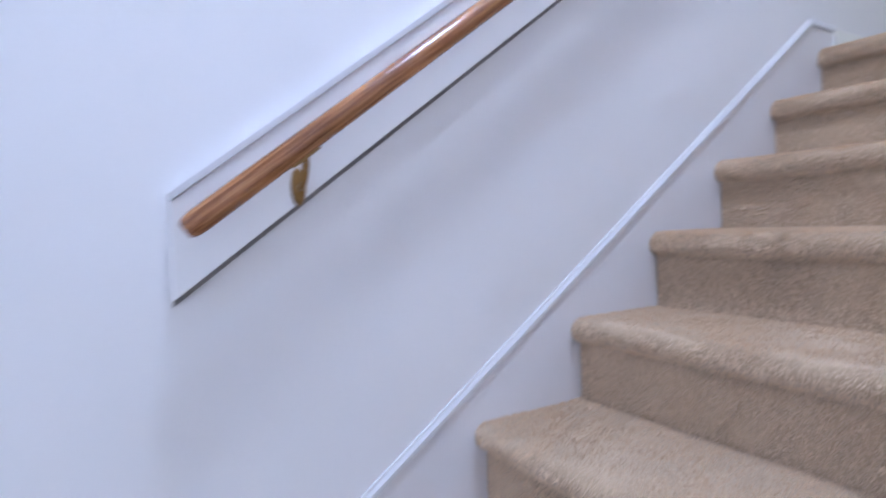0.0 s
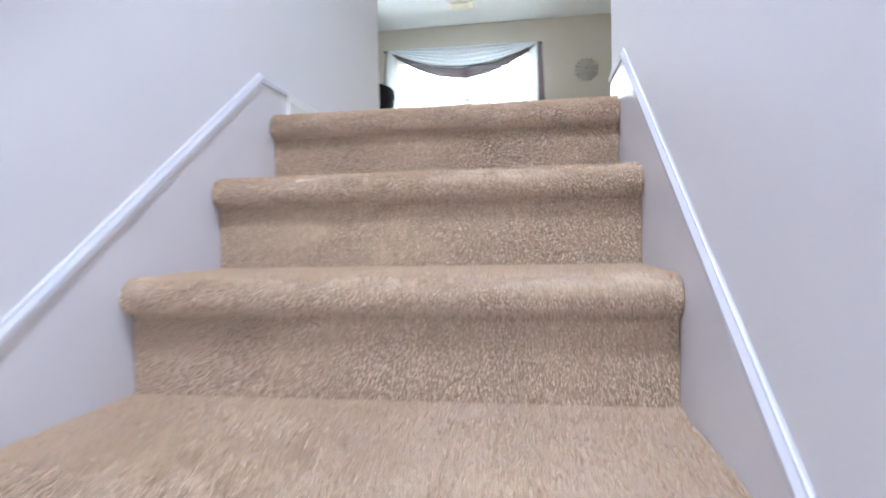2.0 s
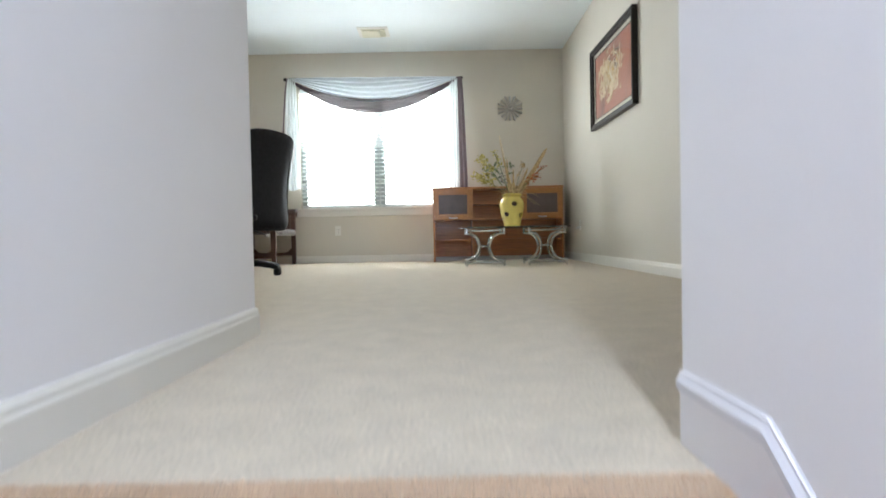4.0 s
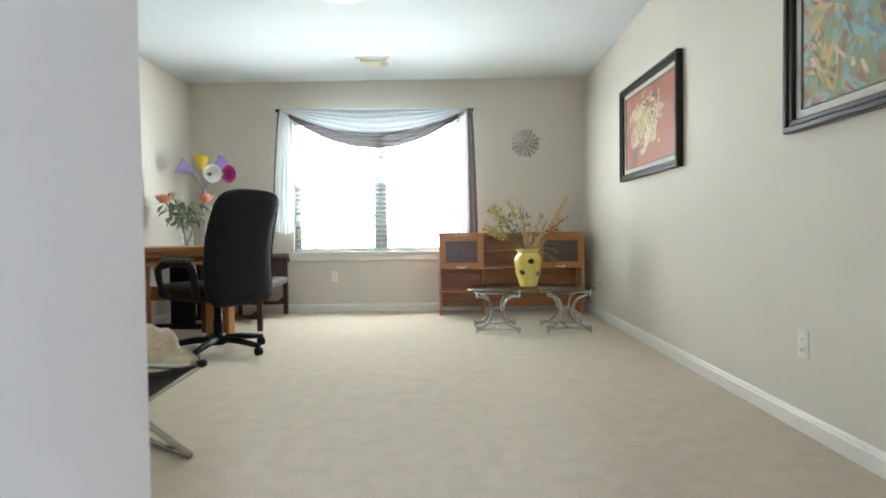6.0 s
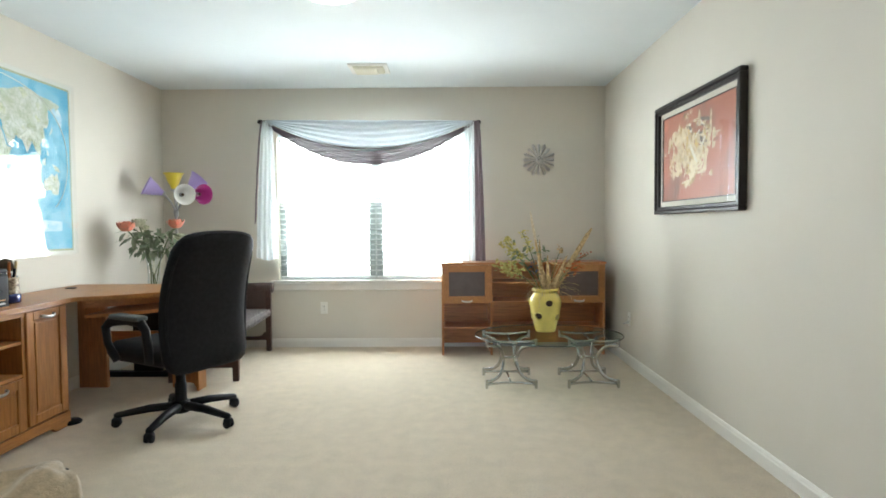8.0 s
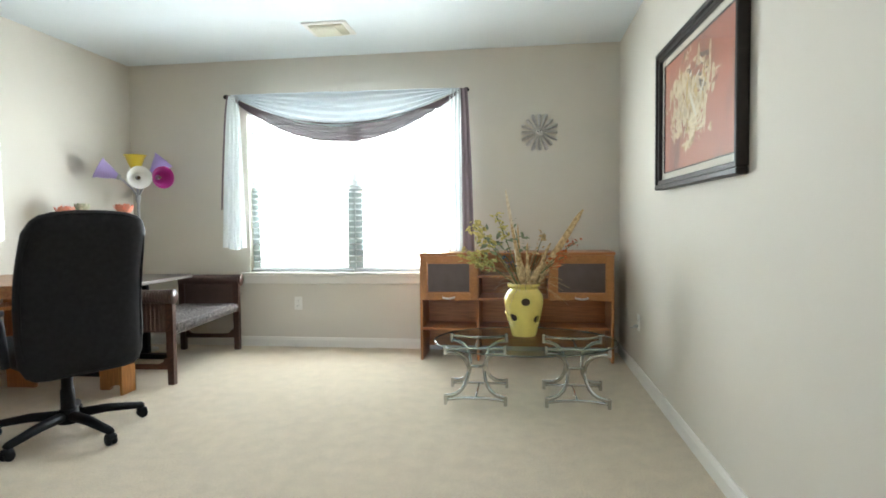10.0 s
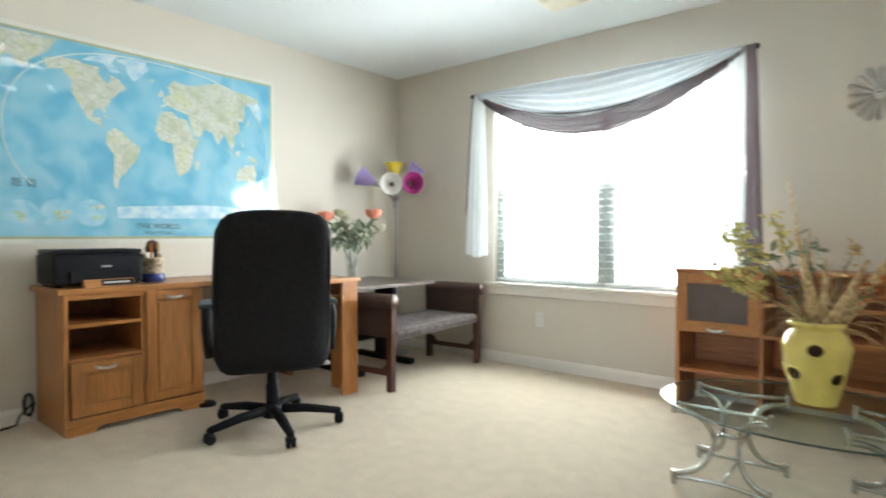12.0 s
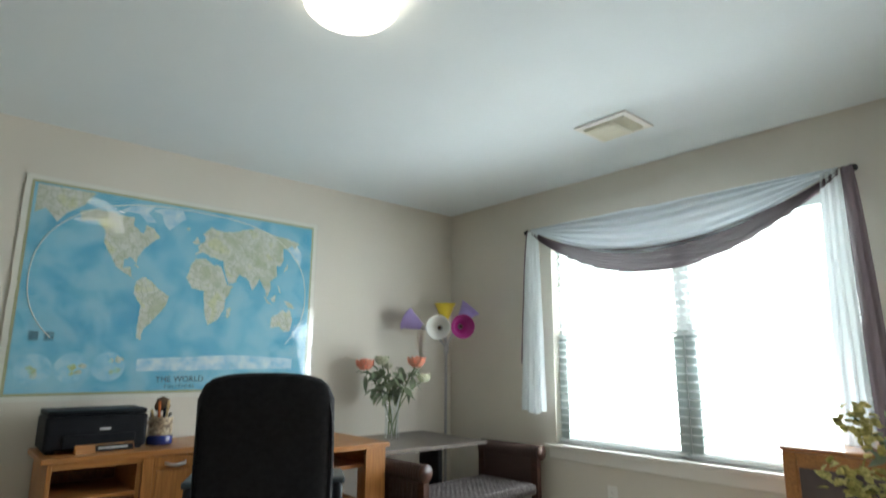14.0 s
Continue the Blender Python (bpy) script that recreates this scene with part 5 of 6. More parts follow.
# ---------------------------------------------------------------- hutch lying as a low bookcase
HX, HW, HH, HY0, HY1 = -0.138, 1.485, 0.848, 7.60, 7.93
hutch = thing("low_bookcase", pose(HX, HY0, 0), "oak veneer hutch with two glass doors standing on the carpet", "bookcase")
HD = HY1 - HY0
D1, D2 = 0.455, 1.005
part("top", box_bm(-0.008, -0.012, HH - 0.02, HW + 0.008, HD, HH, 0.003), CHERRY_X, hutch)
part("side_panel", box_bm(0, 0, 0, 0.02, HD, HH - 0.02, 0.002), CHERRY_Z, hutch)
part("side_panel", box_bm(HW - 0.02, 0, 0, HW, HD, HH - 0.02, 0.002), CHERRY_Z, hutch)
part("divider", box_bm(D1 - 0.009, 0.004, 0, D1 + 0.009, HD - 0.008, HH - 0.02), CHERRY_Z, hutch)
part("divider", box_bm(D2 - 0.009, 0.004, 0.492, D2 + 0.009, HD - 0.008, HH - 0.02), CHERRY_Z, hutch)
part("back_panel", box_bm(0.02, HD - 0.008, 0.05, HW - 0.02, HD, HH - 0.02), CHERRY_X, hutch)
part("shelf", box_bm(0.02, 0.004, 0.474, D1 - 0.009, HD - 0.008, 0.492), CHERRY_X, hutch)
part("shelf", box_bm(D1 + 0.009, 0.004, 0.474, HW - 0.02, HD - 0.008, 0.492), CHERRY_X, hutch)
part("shelf", box_bm(0.02, 0.01, 0.235, D1 - 0.009, HD - 0.008, 0.253), CHERRY_X, hutch)
part("shelf", box_bm(D1 + 0.009, 0.09, 0.235, HW - 0.02, HD - 0.008, 0.253), CHERRY_X, hutch)
part("shelf", box_bm(D1 + 0.009, 0.01, 0.652, D2 - 0.009, HD - 0.008, 0.668), CHERRY_X, hutch)
for x0, x1 in ((0.004, D1), (D2, HW - 0.004)):
    w = 0.055
    z0, z1 = 0.480, HH - 0.022
    d = part("door", merge(box_bm(x0, -0.018, z0, x0 + w, 0, z1, 0.003), box_bm(x1 - w, -0.018, z0, x1, 0, z1, 0.003), box_bm(x0 + w, -0.018, z0, x1 - w, 0, z0 + w, 0.003), box_bm(x0 + w, -0.018, z1 - w, x1 - w, 0, z1, 0.003)), OAK_Y, hutch, "framed oak door with smoked glass")
    part("inner_bead", merge(box_bm(x0 + w, -0.014, z0 + w, x0 + w + 0.008, -0.004, z1 - w), box_bm(x1 - w - 0.008, -0.014, z0 + w, x1 - w, -0.004, z1 - w), box_bm(x0 + w + 0.008, -0.014, z0 + w, x1 - w - 0.008, -0.004, z0 + w + 0.008), box_bm(x0 + w + 0.008, -0.014, z1 - w - 0.008, x1 - w - 0.008, -0.004, z1 - w)), CHERRY_X, d)
    part("pane", box_bm(x0 + w + 0.004, -0.010, z0 + w + 0.004, x1 - w - 0.004, -0.006, z1 - w - 0.004), SMOKED, d, "dull smoked glass")
    c = (x0 + x1) / 2
    part("handle", tube([(c - 0.045, -0.018, z0 + 0.022), (c - 0.043, -0.034, z0 + 0.020)] + [(c - 0.04 + 0.08 * k / 8, -0.037 - 0.004 * math.sin(math.pi * k / 8), z0 + 0.020 - 0.006 * math.sin(math.pi * k / 8)) for k in range(9)] + [(c + 0.043, -0.034, z0 + 0.020), (c + 0.045, -0.018, z0 + 0.022)], 0.008, 8, 0.6), SILVER, d, "brushed silver handle", True)

# ---------------------------------------------------------------- glass coffee table
GZ = 0.372
TX, TY = 0.665, 6.655
ct = thing("glass_coffee_table", pose(TX, TY, 0), "oval glass coffee table on two curved chrome bases", "coffee table")
oval_pts = [(0.545 * math.cos(2 * math.pi * k / 72), 0.425 * math.sin(2 * math.pi * k / 72)) for k in range(72)]
part("glass_top", prism(oval_pts, "z", GZ - 0.009, GZ), TABLEGLASS, ct, "clear oval glass top").visible_shadow = False
part("glass_edge", tube([(x * 1.001, y * 1.001, GZ - 0.0045) for x, y in oval_pts + oval_pts[:1]], 0.0042, 6), GLASSEDGE, ct, "greenish polished glass edge", True)


def table_base(cx):
    hx, hy = 0.178, 0.185
    b = part("base", tube([(-0.048, 0, GZ / 2), (0.048, 0, GZ / 2)], 0.010, 10), CHROME, ct, "curved chrome table base", True)
    b.location = (cx, 0.055, 0)
    for sx in (-1, 1):
        for sy in (-1, 1):
            for z0, z1 in ((0.0, 0.062), (GZ - 0.072, GZ - 0.010)):
                part("post", box_bm(sx * hx - 0.010, sy * hy - 0.010, z0, sx * hx + 0.010, sy * hy + 0.010, z1, 0.003), CHROME, b)
            pts = arc((sx * hx, sy * hy, 0.050), (sx * 0.055, sy * hy * 0.75, 0.045), (sx * 0.048, sy * hy * 0.42, GZ / 2), 12) + arc((sx * 0.048, sy * hy * 0.42, GZ / 2), (sx * 0.055, sy * hy * 0.75, GZ - 0.055), (sx * hx, sy * hy, GZ - 0.060), 12)[1:]
            part("curved_leg", tube(pts, 0.0125, 10, 0.7), CHROME, b, "", True)
    for z, d in ((0.028, 0.016), (GZ - 0.028, -0.016)):
        for sy in (-1, 1):
            part("arched_bar", tube(arc((-hx, sy * hy, z), (0, sy * (hy - 0.05), z + d), (hx, sy * hy, z), 12), 0.0085, 8, 0.7), CHROME, b, "", True)
        part("cross_tie", tube([(0.0, -(hy - 0.028), z + d * 0.5), (0.0, hy - 0.028, z + d * 0.5)], 0.007, 8), CHROME, b, "", True)
    for sx in (-1, 1):
        part("waist_tie", tube([(sx * 0.048, -hy * 0.42, GZ / 2), (sx * 0.048, hy * 0.42, GZ / 2)], 0.009, 8), CHROME, b, "", True)


table_base(-0.29)
table_base(0.305)

# ---------------------------------------------------------------- yellow strawberry pot with dried plants
pot = thing("strawberry_pot", pose(0.665, 6.79, GZ), "yellow glazed strawberry pot of dried plants on the glass table", "pot")
PROF = [(0.074, 0.0), (0.078, 0.012), (0.088, 0.05), (0.100, 0.10), (0.112, 0.15), (0.120, 0.20), (0.121, 0.235), (0.112, 0.265), (0.096, 0.285), (0.088, 0.295), (0.089, 0.302), (0.101, 0.312), (0.103, 0.322), (0.098, 0.330)]


def pot_radius(z):
    for (r0, z0), (r1, z1) in zip(PROF, PROF[1:]):
        if z0 <= z <= z1:
            return r0 + (r1 - r0) * (z - z0) / (z1 - z0)
    return PROF[-1][0]


HOLES = [(-85, 0.225), (-127, 0.125), (-42, 0.115), (33, 0.215), (152, 0.22), (75, 0.12), (180, 0.12)]
body = lathe([(pot_radius(0.33 * k / 66), 0.33 * k / 66) for k in range(67)], 110, False)
gone = []
for f in body.faces:
    c = f.calc_center_median()
    for a, z in HOLES:
        da = (math.degrees(math.atan2(c.y, c.x)) - a + 180) % 360 - 180
        if (radians(da) * pot_radius(z) / 0.030) ** 2 + ((c.z - z) / 0.026) ** 2 < 1:
            gone.append(f)
            break
bmesh.ops.delete(body, geom=gone, context="FACES")
bmesh.ops.recalc_face_normals(body, faces=body.faces[:])
bmesh.ops.solidify(body, geom=body.faces[:], thickness=0.007)
part("body", body, YELLOW, pot, "glossy yellow jar with round side holes", True)
part("bottom", lathe([(0.0, 0.002), (0.07, 0.002), (0.07, 0.010), (0.0, 0.010)], 32, False), YELLOW, pot)
part("dark_filling", lathe([(0.0, 0.015), (0.062, 0.015), (0.085, 0.15), (0.095, 0.22), (0.080, 0.27), (0.0, 0.285)], 28, False), POTDARK, pot, "dark dry moss filling", True)
for a, z in HOLES:
    a = radians(a)
    r = pot_radius(z)
    ring = [((r + 0.002) * math.cos(a + 0.031 / r * math.cos(t)), (r + 0.002) * math.sin(a + 0.031 / r * math.cos(t)), z + 0.027 * math.sin(t)) for t in [2 * math.pi * k / 24 for k in range(25)]]
    part("hole_lip", tube([((r0 := pot_radius(p[2])) and (p[0] / r * r0, p[1] / r * r0, p[2])) for p in ring], 0.005, 6), YELLOW, pot, "", True)

rng = random.Random(11)


def reed(x, y, tip, w0, w1, label, mat=STRAW):
    """A broad dry blade from the pot's mouth to its tip."""
    p0, p1 = Vector((x, y, 0.27)), Vector(tip)
    return part("dry_blade", tube([p0.lerp(p1, f) + Vector((0.006 * math.sin(f * 5), 0, 0)) for f in (0, 0.3, 0.6, 0.9, 1.0)], [w0, w0, w1, w1 * 0.8, w1 * 0.3], 6, 0.3), mat, pot, label, True)


reed(-0.01, 0, (-0.105, 0.02, 0.915), 0.017, 0.011, "tall pale dry reed", PALEREED)
reed(0.0, 0.0, (-0.07, 0.0, 0.70), 0.027, 0.010, "dry straw blade")
reed(0.01, 0, (0.03, 0.03, 0.58), 0.026, 0.009, "dry straw blade")
reed(0.03, 0.01, (0.375, 0.06, 0.785), 0.027, 0.021, "broad dry straw blade")
reed(0.02, -0.01, (0.17, -0.02, 0.58), 0.026, 0.011, "dry straw blade")
reed(-0.02, 0.02, (-0.03, 0.05, 0.70), 0.012, 0.006, "dry straw blade")


def spray(base, tip, mat, label, seed, n, leaf, spread, clump):
    r = random.Random(seed)
    p0, p1 = Vector(base), Vector(tip)
    mid = p0.lerp(p1, 0.55) + Vector((0, 0, 0.06))
    line = arc(p0, mid, p1, 12)
    st = part("stalk", tube(line, 0.003, 5), STEM, pot)
    bms = []
    for k in range(n):
        c = line[min(12, int(7 + 6 * r.random()))] + Vector((r.uniform(-spread, spread), r.uniform(-spread, spread), r.uniform(-spread, spread)))
        d = Vector((r.uniform(-1, 1), r.uniform(-1, 1), r.uniform(-0.6, 0.9)))
        bms.append(moved(leaf_bm(leaf * r.uniform(0.6, 1.2), leaf * clump, 0.2), aim(c, d, r.uniform(-60, 60))))
    tagged(part("flower_head", merge(*bms), mat, st, label), kind="stuff")


spray((-0.02, 0, 0.28), (-0.34, -0.05, 0.50), GOLDROD, "drooping dry yellow flowers", 1, 95, 0.040, 0.040, 0.36)
spray((-0.02, 0, 0.28), (-0.31, -0.02, 0.69), GOLDROD, "dry yellow flowers", 2, 85, 0.040, 0.038, 0.36)
spray((-0.01, 0, 0.28), (-0.17, 0.03, 0.75), GOLDROD, "dry yellow flowers", 3, 50, 0.036, 0.030, 0.30)
spray((-0.02, 0.02, 0.28), (-0.24, 0.03, 0.62), LEAF, "dull green dry leaves", 4, 20, 0.060, 0.060, 0.24)
spray((0.0, 0.02, 0.28), (-0.05, 0.02, 0.66), LEAF, "dull green dry leaves", 5, 22, 0.055, 0.05, 0.22)
spray((0.02, 0, 0.28), (0.26, -0.03, 0.50), ORANGE, "dry orange flowers", 6, 40, 0.034, 0.030, 0.3)
spray((0.02, 0.01, 0.28), (0.33, 0.02, 0.585), ORANGE, "dry orange flowers", 7, 26, 0.030, 0.024, 0.3)
spray((-0.01, -0.01, 0.28), (-0.115, -0.05, 0.50), BLUEGREY, "dry blue-grey berries", 8, 36, 0.020, 0.022, 0.45)
spray((0.02, 0.02, 0.28), (0.13, 0.02, 0.64), STRAW, "dry seed heads", 9, 24, 0.030, 0.018, 0.35)
wisps = []
for k in range(60):
    a, ln = rng.uniform(0, 6.3), rng.uniform(0.16, 0.36)
    p0 = Vector((0.03 * math.cos(a), 0.03 * math.sin(a), 0.28))
    p1 = p0 + Vector((ln * 0.75 * math.cos(a), ln * 0.6 * math.sin(a), rng.uniform(-0.08, 0.30)))
    wisps.append(tube(arc(p0, p0.lerp(p1, 0.5) + Vector((0, 0, 0.10)), p1, 6), 0.0014, 3))
tagged(part("dry_grass", merge(*wisps), STRAW, pot, "thin dry grass wisps"), kind="stuff")

# ---------------------------------------------------------------- wall clock
def petal_bm(r1):
    """A folded sheet-metal ray that stands along z, its ridge towards the room."""
    bm = bmesh.new()
    rows = [[bm.verts.new((x, y, z)) for x, y in ((-w, -0.010), (0.25 * w, -0.010 - h), (w, -0.008), (0, -0.005))] for z, w, h in ((0.026, 0.005, 0.005), (r1 - 0.016, 0.0165, 0.017), (r1, 0.010, 0.008))]
    for a, b in zip(rows, rows[1:]):
        for k in range(4):
            bm.faces.new((a[k], a[(k + 1) % 4], b[(k + 1) % 4], b[k]))
    bm.faces.new(rows[0])
    bm.faces.new(rows[-1])
    bmesh.ops.recalc_face_normals(bm, faces=bm.faces[:])
    return bm


clock = thing("starburst_clock", pose(0.808, NORTH, 1.815), "silver starburst wall clock with petal rays", "clock")
part("dial", moved(lathe([(0.0, 0.0), (0.032, 0.0), (0.033, 0.012), (0.028, 0.020), (0.0, 0.022)], 28, False), pose(0, 0, 0, 90, 0, 0)), SILVER, clock, "", True)
for k in range(16):
    a = 360 / 16 * k
    r1 = 0.158 if k % 2 else 0.148
    part("petal", moved(petal_bm(r1), pose(0, 0, 0, 0, a, 0)), SILVER, clock, "folded silver ray")
part("hand", moved(box_bm(-0.002, -0.026, 0, 0.002, -0.024, 0.026), pose(0, 0, 0, 0, 40, 0)), IRON, clock)
part("hand", moved(box_bm(-0.0025, -0.029, 0, 0.0025, -0.027, 0.020), pose(0, 0, 0, 0, -70, 0)), IRON, clock)

# ---------------------------------------------------------------- pictures on the east wall
def picture(yc, zc, w, h, art, label, turn=0.0):
    """A glazed picture in a stepped black frame; it looks along -x."""
    ob = thing("framed_picture", pose(EAST - 0.002 - w / 2 * math.sin(radians(turn)), yc, zc, 0, 0, turn), label, "picture", "pictures on the wall")
    fw = 0.048

    def ring(x0, x1, ow, oh, t, bev):
        return merge(box_bm(x0, -ow / 2, oh / 2 - t, x1, ow / 2, oh / 2, bev), box_bm(x0, -ow / 2, -oh / 2, x1, ow / 2, -oh / 2 + t, bev), box_bm(x0, -ow / 2, -oh / 2 + t, x1, -ow / 2 + t, oh / 2 - t, bev), box_bm(x0, ow / 2 - t, -oh / 2 + t, x1, ow / 2, oh / 2 - t, bev))
    fr = part("frame", ring(-0.046, 0.0, w, h, fw * 0.55, 0.005), BLACKFRAME, ob, "stepped black wooden frame")
    part("inner_frame", ring(-0.036, -0.002, w - fw * 1.1, h - fw * 1.1, fw * 0.5, 0.004), BLACKFRAME, fr)
    part("mat_board", ring(-0.017, -0.004, w - fw * 2.1, h - fw * 2.1, 0.034, 0.001), MAT, ob, "cream mat border")
    part("inner_line", ring(-0.019, -0.004, w - fw * 2.1 - 0.068, h - fw * 2.1 - 0.068, 0.006, 0.001), BLACKFRAME, ob)
    cw, ch = w - fw * 2.1 - 0.076, h - fw * 2.1 - 0.076
    canvas = part("canvas", box_bm(-0.013, -cw / 2, -ch / 2, -0.004, cw / 2, ch / 2), art, ob, "abstract brushwork")
    part("glazing", grid(lambda u, v: (-0.0195, (w - fw * 2.1) * (u - 0.5), (h - fw * 2.1) * (v - 0.5)), 1, 1), PICGLAZE, ob, "clear picture glass").visible_shadow = False
    return canvas


def dabs(canvas, seed, count, centre, spread, size, slant, mats):
    """Flat strokes of a loaded brush on a canvas, one ragged patch each, gathered round a centre (y, z)."""
    rng = random.Random(seed)
    reach = (0.465 - size * 0.72, 0.275 - size * 0.72)
    for k in range(count):
        y, z = centre[0] + rng.gauss(0, spread[0]), centre[1] + rng.gauss(0, spread[1])
        ln, wd = size * rng.uniform(0.4, 1.3), size * rng.uniform(0.10, 0.32)
        a = radians(slant + rng.gauss(0, 22))
        y, z = max(-reach[0], min(reach[0], y)), max(-reach[1], min(reach[1], z))
        bm = bmesh.new()
        ring = []
        for j in range(10):
            t = 2 * math.pi * j / 10
            u, v = ln * 0.5 * math.copysign(abs(math.cos(t)) ** 0.6, math.cos(t)) * rng.uniform(0.75, 1.1), wd * 0.5 * math.sin(t) * rng.uniform(0.7, 1.2)
            ring.append(bm.verts.new((-0.0133 - 0.00005 * k, y + u * math.cos(a) - v * math.sin(a), z + u * math.sin(a) + v * math.cos(a))))
        bm.faces.new(ring)
        part("brush_stroke", bm, rng.choice(mats), canvas)


red = picture(5.922, 1.617, 1.135, 0.735, ARTRED, "abstract red and cream painting in a black frame", 1.1)
green = picture(3.645, 1.617, 1.135, 0.735, ARTGREEN, "abstract green and ochre painting in a black frame")

dabs(red, 3, 14, (-0.06, 0.13), (0.10, 0.04), 0.13, 10, [PAINT_UMBER, PAINT_RUST])
dabs(red, 4, 26, (0.16, 0.02), (0.12, 0.05), 0.12, 78, [PAINT_CREAM, PAINT_CREAM, PAINT_OCHRE])
dabs(red, 5, 24, (-0.03, 0.05), (0.09, 0.06), 0.13, 95, [PAINT_CREAM, PAINT_WHITE, PAINT_OCHRE])
dabs(red, 6, 9, (0.10, -0.06), (0.08, 0.03), 0.09, 85, [PAINT_OCHRE, PAINT_CREAM, PAINT_RUST])
dabs(red, 7, 6, (-0.10, 0.10), (0.05, 0.03), 0.12, 20, [PAINT_CREAM, PAINT_UMBER])
dabs(green, 8, 34, (0.36, 0.12), (0.13, 0.09), 0.11, 30, [PAINT_RUST, PAINT_UMBER, PAINT_OCHRE])
dabs(green, 9, 34, (0.10, 0.06), (0.20, 0.10), 0.12, 75, [PAINT_TEAL, PAINT_TEAL, PAINT_UMBER, PAINT_MOSS])
dabs(green, 10, 40, (0.15, -0.12), (0.22, 0.08), 0.10, 55, [PAINT_CREAM, PAINT_MOSS, PAINT_UMBER, PAINT_SLATE])
dabs(green, 12, 26, (0.40, -0.14), (0.07, 0.09), 0.10, 80, [PAINT_MOSS, PAINT_OCHRE])

# ---------------------------------------------------------------- outlets, vent, ceiling lamp
def outlet(m, label):
    ob = thing("wall_outlet", m, label, "outlet", "wall outlets")
    part("plate", box_bm(-0.036, -0.006, -0.058, 0.036, 0, 0.058, 0.003), PLATE, ob)
    for z in (-0.02, 0.02):
        s = part("socket", box_bm(-0.017, -0.008, z - 0.014, 0.017, -0.006, z + 0.014, 0.002), PLATE, ob)
        part("slot", merge(box_bm(-0.008, -0.0086, z - 0.004, -0.006, -0.0081, z + 0.006), box_bm(0.006, -0.0086, z - 0.004, 0.008, -0.0081, z + 0.006), box_bm(-0.002, -0.0086, z - 0.010, 0.002, -0.0081, z - 0.006)), SLOT, s)
    return ob


outlet(pose(-1.298, NORTH, 0.385), "white duplex outlet under the window")
outlet(pose(EAST, 4.13, 0.365, 0, 0, -90), "white duplex outlet on the side wall")
outlet(pose(EAST, 7.22, 0.385, 0, 0, -90), "white duplex outlet beside the bookcase")
plug = thing("plug", pose(EAST - 0.009, 7.215, 0.36), "small grey plug in the wall outlet", "plug")
part("body", tube([(0.0, 0, 0), (-0.02, 0, 0), (-0.028, 0, -0.004), (-0.05, 0, -0.012)], [0.012, 0.012, 0.008, 0.004], 8), GREYPATCH, plug, "", True)

vent = thing("ceiling_vent", pose(-0.735, 7.31, TOP), "beige louvred ceiling vent", "vent")
part("frame", merge(box_bm(-0.165, -0.145, -0.012, 0.165, -0.105, 0, 0.004), box_bm(-0.165, 0.105, -0.012, 0.165, 0.145, 0, 0.004), box_bm(-0.165, -0.105, -0.012, -0.125, 0.105, 0, 0.004), box_bm(0.125, -0.105, -0.012, 0.165, 0.105, 0, 0.004)), TRIM, vent, "white painted frame")
part("backing", box_bm(-0.125, -0.105, -0.004, 0.125, 0.105, -0.001), VENTBACK, vent)
part("face_plate", merge(box_bm(-0.122, -0.102, -0.030, 0.070, 0.102, -0.022, 0.004), box_bm(-0.105, -0.085, -0.034, 0.055, 0.085, -0.030, 0.003)), VENTPAINT, vent, "stepped cream face plate")
part("hood", merge(box_bm(-0.125, -0.105, -0.022, -0.118, 0.105, -0.004), box_bm(-0.118, -0.105, -0.022, 0.118, -0.098, -0.004), box_bm(-0.118, 0.098, -0.022, 0.118, 0.105, -0.004)), VENTPAINT, vent)
for k in range(4):
    part("slat", moved(box_bm(-0.0012, -0.098, -0.010, 0.0012, 0.098, 0.010), Matrix.Translation((0.078 + 0.014 * k, 0, -0.018)) @ pose(0, 0, 0, 0, 35, 0)), VENTPAINT, vent)


def dome_fixture(x, y, label):
    ob = thing("ceiling_light", pose(x, y, TOP), label, "lamp", "ceiling lights")
    part("canopy", lathe([(0.0, 0.0), (0.164, 0.0), (0.170, -0.012), (0.152, -0.025), (0.0, -0.025)], 40, False), TRIM, ob, "", True)
    part("glass_dome", lathe([(0.166, -0.020), (0.174, -0.032), (0.169, -0.051), (0.145, -0.074), (0.100, -0.091), (0.050, -0.098), (0.0, -0.100)], 40, False), LAMPGLOW, ob, "glowing white glass", True)


dome_fixture(-0.715, 5.58, "lit white glass dome ceiling light")
# unseen fixture, added to go with the stair fill light
dome_fixture(0.10, 0.1, "added white glass dome light above the stairs, out of view")

# ---------------------------------------------------------------- folding chair with a throw
fold = thing("folding_chair", pose(-1.29, 3.80, 0), "folding chair with black canvas sling and metal legs", "chair")
C = {"a": (0.385, -0.05, 0.395), "b": (0.02, 0.34, 0.43), "c": (-0.38, 0.02, 0.56), "d": (-0.02, -0.36, 0.44)}


def sling(u, v):
    p = Vector(C["a"]) * (1 - u) * (1 - v) + Vector(C["b"]) * u * (1 - v) + Vector(C["c"]) * u * v + Vector(C["d"]) * (1 - u) * v
    s = math.sin(math.pi * u) ** 0.7 * math.sin(math.pi * v) ** 0.7
    e = min(math.sin(math.pi * u), math.sin(math.pi * v))
    return (p.x * (1 - 0.10 * (1 - e) * s), p.y, p.z - 0.17 * s - 0.05 * (math.sin(math.pi * u) + math.sin(math.pi * v)) * 0.5)


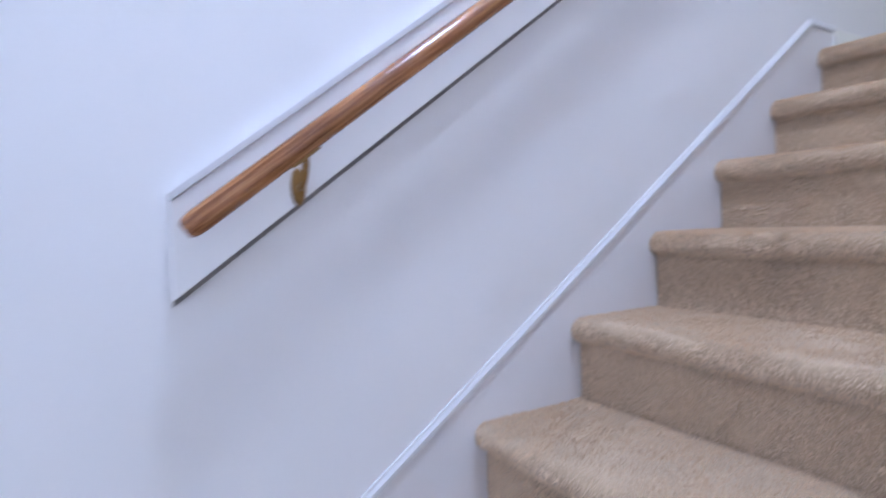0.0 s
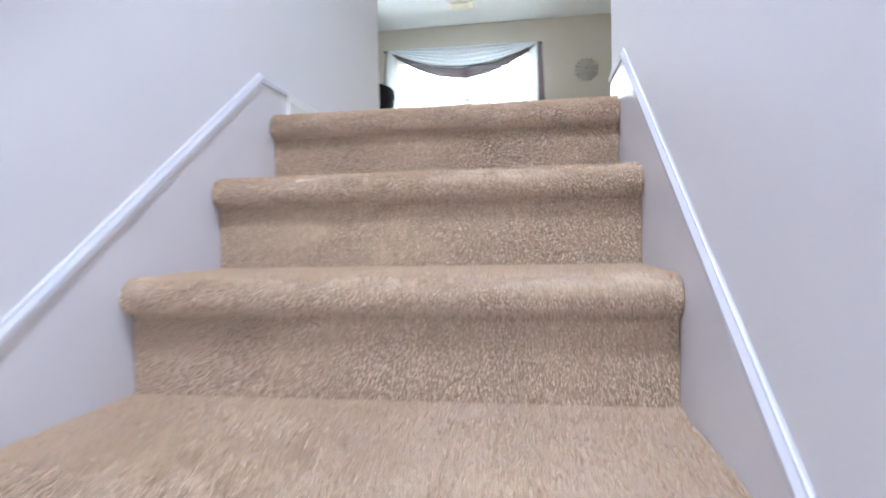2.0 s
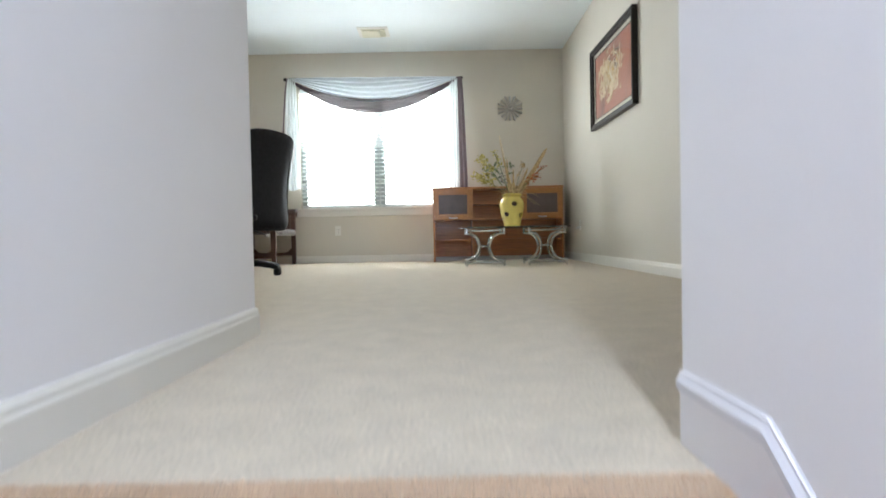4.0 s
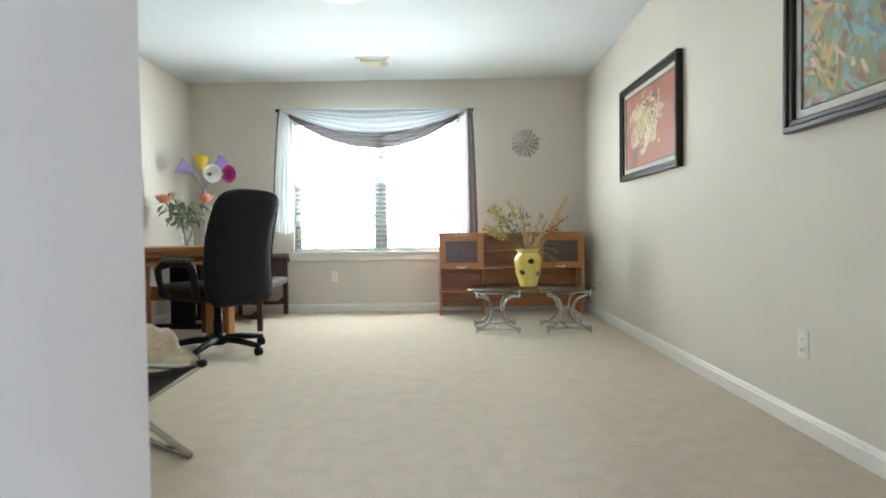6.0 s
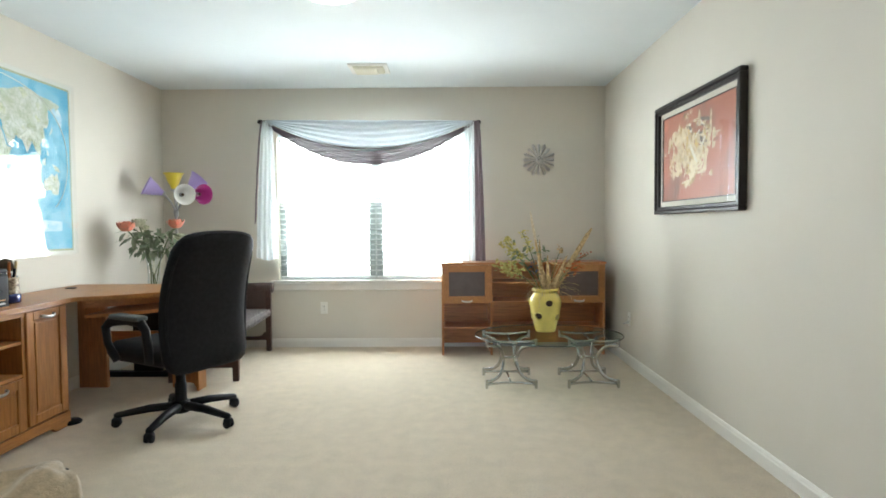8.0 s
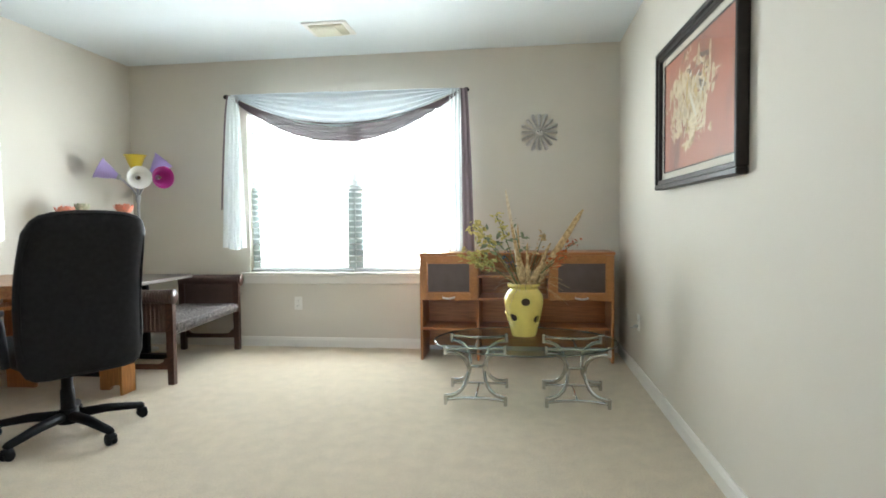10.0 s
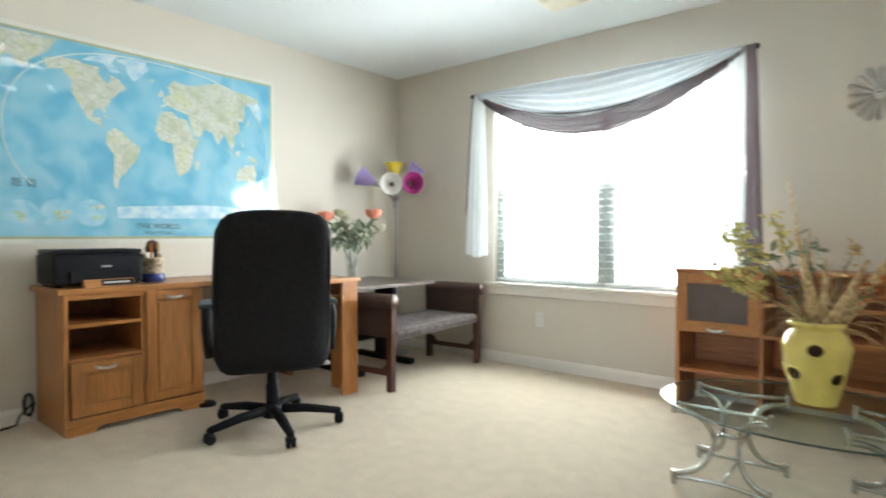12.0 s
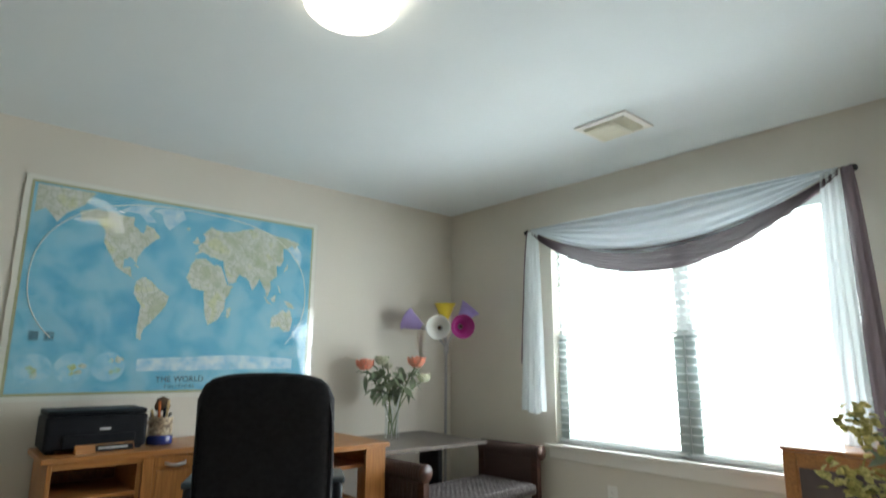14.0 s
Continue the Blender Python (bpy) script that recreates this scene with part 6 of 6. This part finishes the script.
part("sling", grid(sling, 24, 24, 0.008), CANVAS, fold, "sagging black canvas sling", True)
for p, q in (("a", "c"), ("b", "d"), ("c", "a"), ("d", "b")):
    t, f = Vector(C[p]), Vector(C[q])
    foot = Vector((0.274, 0.079, 0.013)) if p == "c" else Vector((f.x * 0.55 if p in "bd" else f.x * 0.6, f.y * 0.6, 0.012))
    part("leg", tube([t, t.lerp(foot, 0.5), foot], 0.013, 10), CHROME, fold, "round metal leg", True)
    part("corner_cap", moved(cushion(0, 0, 0, 0.032, 0.032, 0.026, 0.010), Matrix.Translation(t)), PLASTIC, fold, "", True)
part("floor_bar", tube([(0.272, 0.080, 0.013), (-0.10, 0.326, 0.013)], 0.012, 10), CHROME, fold, "round metal floor bar", True)
part("side_bar", tube([(0.36, -0.04, 0.375), (0.10, -0.10, 0.405)], 0.010, 10), CHROME, fold, "", True)

throw = thing("fleece_throw", pose(-1.29, 3.80, 0), "crumpled beige fleece throw lying over the folding chair", "blanket")


def fleece(u, v):
    s = Vector(sling(0.10 + 0.92 * u if u < 0.98 else 1.0, 0.0 + 0.96 * v))
    edge = min(u, 1 - u, v, 1 - v)
    puff = 0.030 + 0.05 * max(0, noise.noise((u * 2.3, v * 2.1, 8))) + 0.022 * noise.noise((u * 6, v * 5, 2))
    puff += 0.02 * math.sin(9 * u + 5 * v)
    puff *= min(1.0, 0.3 + edge * 7)
    hump = 0.10 * math.exp(-((u - 0.62) ** 2 + (v - 0.18) ** 2) / 0.06)
    return (s.x + 0.02 * noise.noise((u * 4, v * 4, 3)), s.y + 0.02 * noise.noise((u * 4, v * 4, 6)), s.z + 0.012 + puff + hump)


part("cloth", grid(fleece, 50, 50, 0.012), FLEECE, throw, "", True)

# ---------------------------------------------------------------- cables on the carpet
cord = thing("power_cord", pose(0, 0, 0), "black power cord lying along the baseboard", "cable")
coil = [(-2.825 + 0.012 * math.sin(k * 0.9), 5.035 + 0.022 * math.cos(k * 0.7), 0.10 + 0.062 * math.sin(k * 0.7)) for k in range(28)]
part("lead", tube(coil + [(-2.80, 4.985, 0.05), (-2.79, 4.97, 0.010), (-2.775, 4.93, 0.007), (-2.765, 4.87, 0.007), (-2.78, 4.80, 0.007), (-2.80, 4.72, 0.007), (-2.81, 4.66, 0.007), (-2.79, 4.62, 0.007), (-2.76, 4.66, 0.007), (-2.76, 4.76, 0.007), (-2.78, 4.86, 0.010)], 0.006, 8), PLASTIC, cord, "", True)
part("inline_switch", moved(cushion(0, 0, 0.016, 0.03, 0.06, 0.03, 0.012), Matrix.Translation((-2.77, 4.84, 0))), PLASTIC, cord, "", True)
pad = thing("cable_puck", pose(-2.375, 5.835, 0), "flat black cable puck on the carpet", "cable")
part("puck", lathe([(0.0, 0.0), (0.055, 0.0), (0.058, 0.01), (0.045, 0.022), (0.0, 0.024)], 20, False), PLASTIC, pad, "", True)
